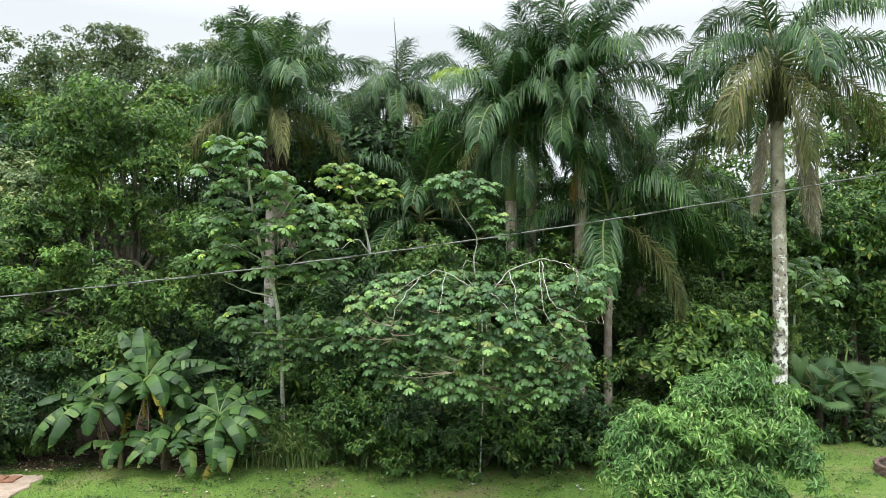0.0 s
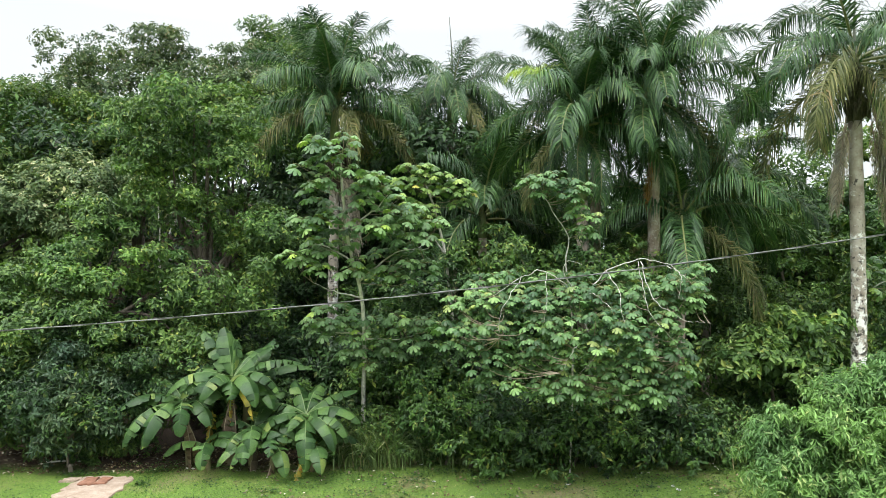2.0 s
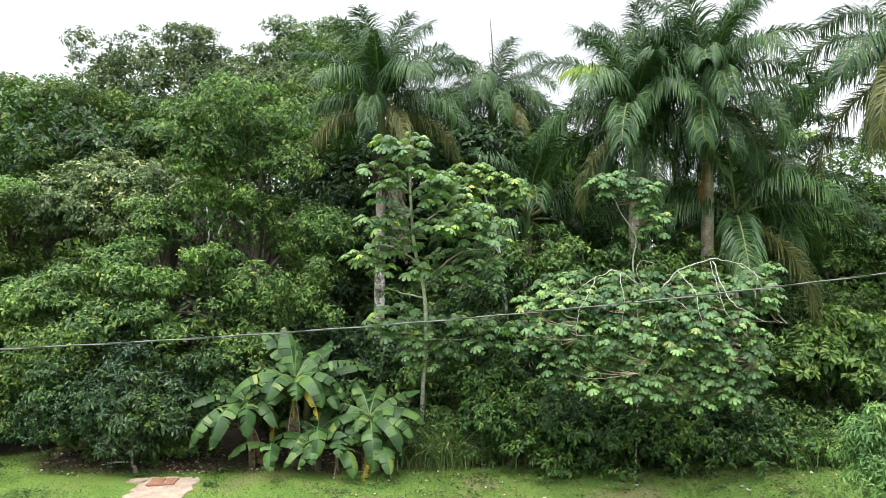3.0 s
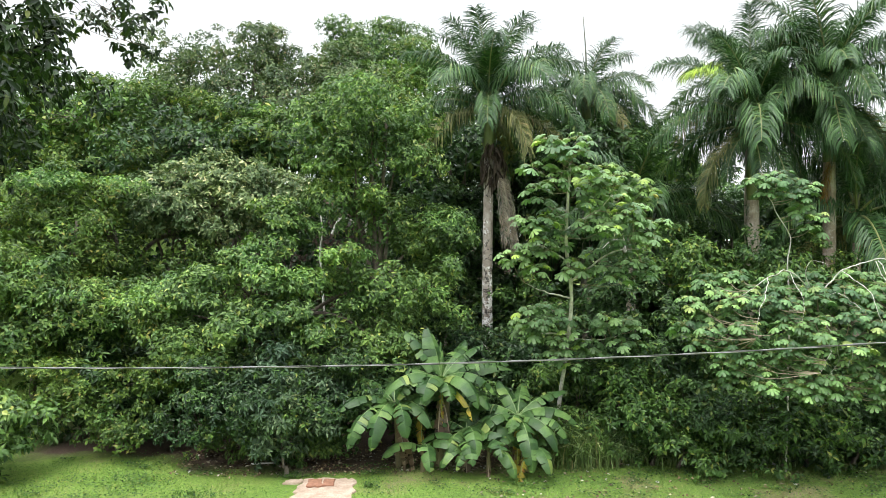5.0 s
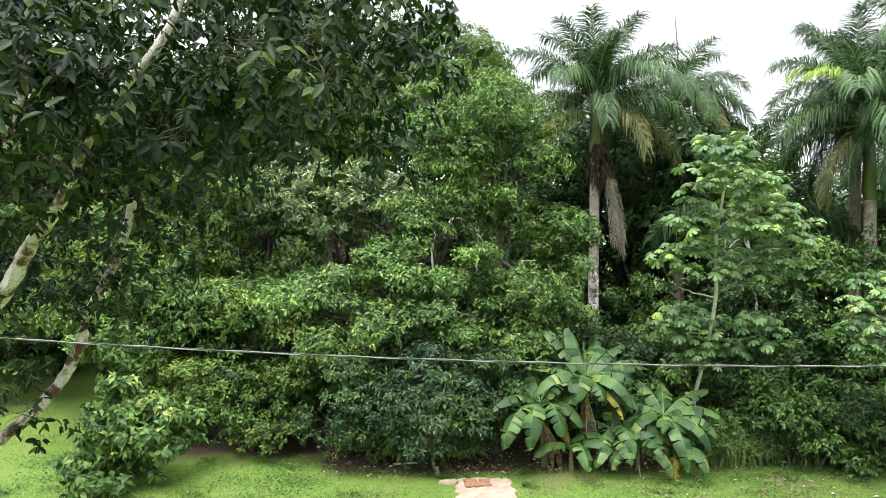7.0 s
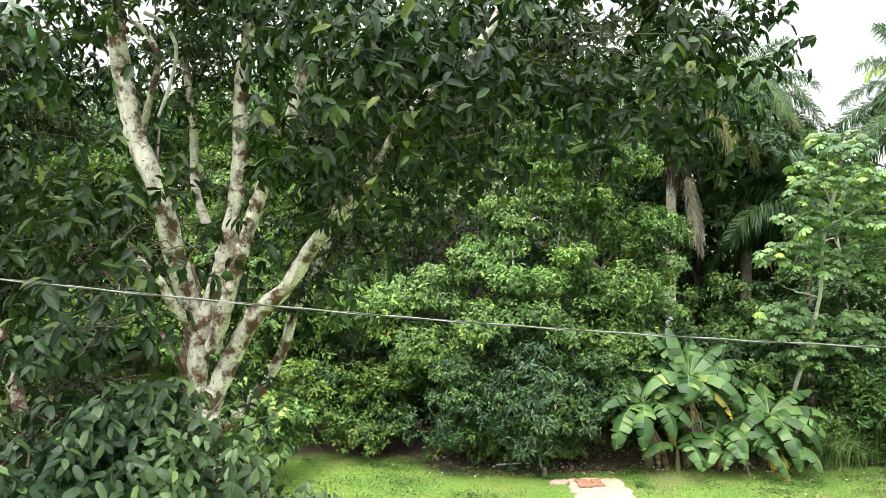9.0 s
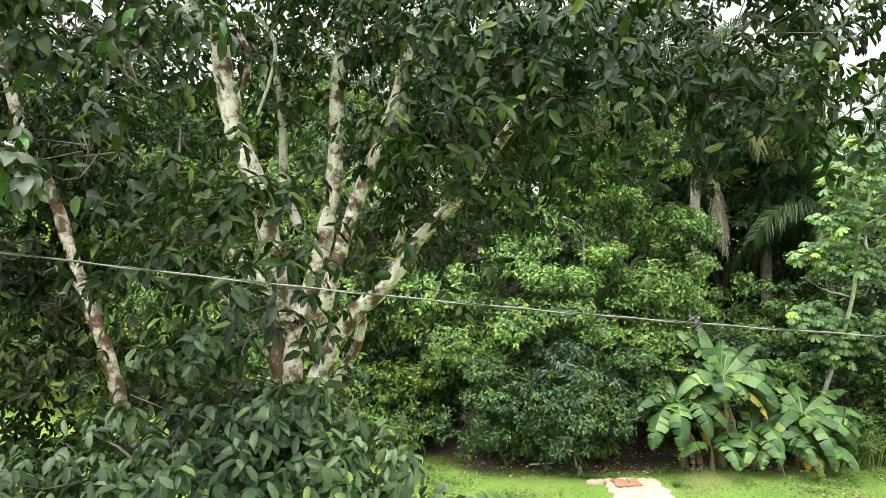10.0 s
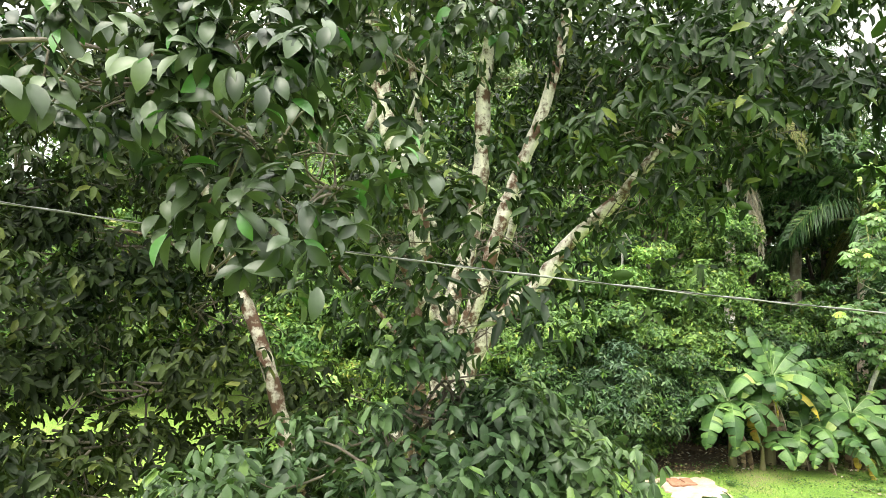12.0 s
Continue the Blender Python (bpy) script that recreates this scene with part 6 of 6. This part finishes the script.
for k, x in enumerate(np.arange(-12.6, 8.2, 0.62)):
    if -9.2 < x < -4.6:
        continue
    y = 16.35 + rw.uniform(-0.15, 0.3)
    r = rw.uniform(0.28, 0.5)
    z = ground_z(x, y)
    broadleaf("weed_clump", "low leafy green weeds at the lawn's edge", x, y, [(x, y, z + r * 0.75, r * 1.25, r, r), (x + rw.uniform(-0.3, 0.3), y + 0.3, z + r * 1.5, r, r * 0.8, r)],
              (M_MID, M_BRIGHT, M_BRIGHT)[int(rw.integers(0, 3))], (0.13, rw.uniform(0.035, 0.06)), 190, 0.22, 0.015, seed=640 + k, category="weeds", group="edge weeds", shape=KITE)


PX, PY = -9.32, 14.60


def lawn_edge(x):
    """How far back the mown grass reaches."""
    strip = smooth01(-14.2, -11.6, x) * (1 - smooth01(-5.8, -4.2, x))
    return (25.0 if x < -17 else 18.4 if x > 8.8 else 16.4 - 1.0 * strip) + 0.3 * math.sin(x * 1.3) + 0.15 * math.sin(x * 3.1)


def lawn(count, seed):
    rng = np.random.default_rng(seed)
    x, y = rng.uniform(-27, 13.5, count), rng.uniform(12.5, 18.6, count)
    far = rng.random(count) < 0.12
    x[far], y[far] = rng.uniform(-32, -16, far.sum()), rng.uniform(16, 24, far.sum())
    keep = y < np.array([lawn_edge(a) for a in x])
    patch = np.sin(x * 1.7 + 1.1 * np.sin(y * 1.3)) * np.sin(y * 2.1 + np.sin(x * 0.8)) + 0.6 * np.sin(x * 4.3) * np.sin(y * 5.1)
    bare = (patch > 0.0) & (x > -7.5)
    keep &= ~bare | (rng.random(count) < 0.3)
    keep &= (abs(x - PX) > 0.6) | (abs(y - PY + 0.2) > 0.68)
    x, y, patch = x[keep], y[keep], patch[keep]
    n = len(x)
    root = np.stack([x, y, [ground_z(a, b) - 0.005 for a, b in zip(x, y)]], -1)
    az = rng.uniform(0, 2 * np.pi, n)
    h = rng.uniform(0.014, 0.038, n) * (1.1 + 0.45 * patch)
    lean = np.stack([np.cos(az), np.sin(az), np.zeros(n)], -1) * (h * rng.uniform(0.2, 1.2, n))[:, None]
    e = np.stack([-np.sin(az), np.cos(az), np.zeros(n)], -1) * rng.uniform(0.005, 0.011, n)[:, None]
    V = np.stack([root - e, root + e, root + lean + np.array([0, 0, 1.0]) * h[:, None]], 1).reshape(-1, 3)
    F = np.arange(n * 3).reshape(-1, 3)
    return tagged(new("lawn_grass", mesh_of("lawn_grass", V, F, M_GRASS, smooth=False)), "short bright green lawn grass with thin patches", "grass", kind="stuff")


lawn(175000, 31)


def scatter(name, label, category, n, mat, size, area, seed, curl=0.4):
    rng = np.random.default_rng(seed)
    x, y = rng.uniform(area[0], area[1], n), rng.uniform(area[2], area[3], n)
    P = np.stack([x, y, [ground_z(a, b) + 0.035 for a, b in zip(x, y)]], -1)
    az = rng.uniform(0, 6.28, n)
    D = np.stack([np.cos(az), np.sin(az), rng.normal(0, 0.2, n)], -1)
    U = unit(np.array([0, 0, 1.0]) + rng.normal(0, curl, (n, 3)))
    s = size * rng.uniform(0.5, 1.4, n)
    V, F = leaves(P, D, U, s, s * rng.uniform(0.35, 0.7, n), FOLD)
    return tagged(new(name, mesh_of(name, V, F, mat, smooth=False)), label, category, kind="stuff")


def ground_cover(count, seed):
    """Small round-leaved weeds in patches among the grass."""
    rng = np.random.default_rng(seed)
    c = np.stack([rng.uniform(-20, 12.5, 260), rng.uniform(13.2, 17.2, 260)], -1)
    pick = rng.integers(0, len(c), count)
    xy = c[pick] + rng.normal(0, 1, (count, 2)) * rng.uniform(0.08, 0.4, 260)[pick][:, None] * np.array([1.3, 0.7])
    xy = xy[xy[:, 1] < np.array([lawn_edge(a) for a in xy[:, 0]]) + 0.4]
    xy = xy[(abs(xy[:, 0] - PX) > 0.75) | (abs(xy[:, 1] - PY + 0.2) > 0.75)]
    n = len(xy)
    P = np.column_stack([xy, [ground_z(a, b) + 0.02 for a, b in xy]]) + np.array([0, 0, 1.0]) * rng.uniform(0, 0.06, (n, 1))
    az = rng.uniform(0, 6.28, n)
    D = np.stack([np.cos(az), np.sin(az), rng.uniform(-0.2, 0.5, n)], -1)
    V, F = leaves(P, D, unit(np.array([0, 0, 1.0]) + rng.normal(0, 0.4, (n, 3))), rng.uniform(0.035, 0.07, n), rng.uniform(0.025, 0.045, n), KITE)
    return tagged(new("ground_weeds", mesh_of("ground_weeds", V, F, M_MID, smooth=False)), "patches of small round-leaved weeds in the lawn", "weeds", kind="stuff")


ground_cover(20000, 33)
scatter("leaf_litter", "scattered dry brown and pale fallen leaves on grass", "leaf litter", 900, M_LITTER, 0.085, (-6.5, 9, 13.4, 16.5), 41)
scatter("leaf_litter", "brown dead leaves gathered under the bushes", "leaf litter", 2600, M_LITTER, 0.085, (-13.0, -4.8, 15.3, 17.6), 42)
scatter("leaf_litter", "brown dead leaves along the forest edge", "leaf litter", 900, M_LITTER, 0.11, (-4.5, 9, 16.2, 17.4), 43)


def scrap(name, label, x, y, mat, size, seed):
    """A crumpled bit of paper or peel lying on the grass."""
    rng = np.random.default_rng(seed)
    bm = bmesh.new()
    bmesh.ops.create_grid(bm, x_segments=4, y_segments=4, size=size)
    for v in bm.verts:
        v.co = Vector((v.co.x * rng.uniform(0.7, 1.1), v.co.y * rng.uniform(0.7, 1.1), abs(rng.normal(0, size * 0.35))))
    bmesh.ops.solidify(bm, geom=bm.faces[:], thickness=0.004)
    me = bpy.data.meshes.new(name)
    bm.to_mesh(me)
    bm.free()
    me.materials.append(mat)
    o = new(name, me)
    o.location = (x, y, ground_z(x, y) + 0.03)
    o.rotation_euler = (0, 0, rng.uniform(0, 6))
    return tagged(o, label, "litter", "scraps on the lawn")


scrap("orange_scrap", "crumpled orange scrap on the grass", 0.52, 16.00, M_ORANGE, 0.09, 1)
for k, (x, y, r) in enumerate(((0.82, 15.90, 0.08), (-1.01, 16.00, 0.05), (-0.61, 16.10, 0.06), (-0.41, 15.60, 0.06), (0.21, 15.90, 0.04), (-0.03, 15.50, 0.05), (2.91, 14.30, 0.07), (2.86, 14.50, 0.05), (-2.52, 16.10, 0.05), (1.92, 15.90, 0.04), (-2.21, 14.90, 0.05), (0.65, 14.60, 0.05))):
    scrap("white_scrap", "small crumpled white scrap on the grass", x, y, M_PAPER, r * 0.7, 10 + k)


# ---- concrete pad with a clay cover ----
def slab(name, outline, z0, z1, mat, parent=None, bevel=0.012, wob=0.0, seed=1):
    """A flat slab from an outline, with softened edges."""
    rng = np.random.default_rng(seed)
    bm = bmesh.new()
    vs = [bm.verts.new((a + rng.normal(0, wob), b + rng.normal(0, wob), z0)) for a, b in outline]
    f = bm.faces.new(vs)
    up = bmesh.ops.extrude_face_region(bm, geom=[f])
    bmesh.ops.translate(bm, verts=[v for v in up["geom"] if isinstance(v, bmesh.types.BMVert)], vec=(0, 0, z1 - z0))
    bmesh.ops.recalc_face_normals(bm, faces=bm.faces)
    bmesh.ops.bevel(bm, geom=bm.edges[:], offset=bevel, segments=2, affect="EDGES")
    me = bpy.data.meshes.new(name)
    bm.to_mesh(me)
    bm.free()
    me.materials.append(mat)
    return me


def ragged_box(x0, x1, y0, y1, n=7):
    top = [(x0 + (x1 - x0) * k / n, y0) for k in range(n)] + [(x1, y0 + (y1 - y0) * k / n) for k in range(n)]
    return top + [(x1 - (x1 - x0) * k / n, y1) for k in range(n)] + [(x0, y1 - (y1 - y0) * k / n) for k in range(n)]


pz = ground_z(PX, PY)
pad = thing("concrete_pad", "worn pale concrete pad with ragged edges set in lawn", "concrete pad", PX, PY, pz)
part("slab", slab("slab", ragged_box(PX - 0.58, PX + 0.56, PY - 0.95, PY + 0.48, 9), pz - 0.06, pz + 0.035, M_CONCRETE, wob=0.045, seed=3), pad)
part("apron", slab("apron", ragged_box(PX - 0.98, PX - 0.58, PY + 0.2, PY + 0.46, 4), pz - 0.06, pz + 0.03, M_CONCRETE, wob=0.04, seed=4), pad)
cover = thing("clay_cover", "worn red clay slab cover lying on concrete pad", "cover", PX - 0.2, PY + 0.15, pz + 0.035)
for k, (x0, x1) in enumerate(((-0.44, -0.13), (-0.12, 0.12))):
    part("tile", slab("tile", ragged_box(PX + x0, PX + x1, PY - 0.12 + 0.05 * k, PY + 0.34, 5), pz + 0.035, pz + 0.072 - 0.006 * k, M_CLAY, wob=0.018, seed=7 + k), cover)

# bleached sticks
for k, (a, l2, az) in enumerate((((-10.95, 16.15), 0.8, 3),)):
    x, y = a
    z = ground_z(x, y) + 0.05
    d = np.array([math.cos(radians(az)), math.sin(radians(az)), 0.01]) * l2 / 2
    V, F = tube(curve_through([np.array([x, y, z]) - d, np.array([x, y + 0.02, z + 0.01]), np.array([x, y, z]) + d], 8), np.linspace(0.024, 0.016, 8), 7, 0.06, np.random.default_rng(k))
    tagged(new("stick", mesh_of("stick", V, F, M_STICK)), "bleached bare stick lying on the lawn", "stick", "sticks")

# brick planter ring with a dark post at the eastern end of the lawn
QX, QY = 10.56, 15.40
qz = ground_z(QX, QY)
planter = thing("brick_planter", "low ring of old bricks on the lawn", "planter", QX, QY, qz)
brick = slab("brick", ragged_box(-0.105, 0.105, -0.05, 0.05, 1), -0.032, 0.032, M_BRICK, bevel=0.006)
for c in range(3):
    for k in range(18):
        a = (k + 0.5 * (c % 2)) * 2 * math.pi / 18
        o = new("brick", brick)
        o.parent, o.matrix_parent_inverse = planter, Matrix.Translation(-planter.location)
        o.matrix_basis = Matrix.Translation((QX + 0.66 * math.cos(a), QY + 0.66 * math.sin(a), qz + 0.03 + c * 0.074)) @ pose(0, 0, 0, 0, 0, math.degrees(a) + 90)
V, F = tube([(QX, QY, qz - 0.05), (QX, QY, qz + 0.12), (QX, QY, qz + 0.18)], [0.6, 0.6, 0.5], 16, 0.02, np.random.default_rng(2))
part("soil", mesh_of("soil", V, F, plain_material("planter_soil", (0.03, 0.022, 0.016), (0.08, 0.055, 0.04), 9.0)), planter)
post = thing("dark_post", "slim dark painted post standing in the planter", "post", QX - 0.38, QY - 0.1, qz)
part("shaft", slab("shaft", ragged_box(QX - 0.42, QX - 0.34, QY - 0.14, QY - 0.06, 1), qz + 0.1, qz + 1.75, M_POST, bevel=0.008), post)
part("cap", slab("cap", ragged_box(QX - 0.435, QX - 0.325, QY - 0.155, QY - 0.045, 1), qz + 1.752, qz + 1.79, M_POST, bevel=0.008), post)
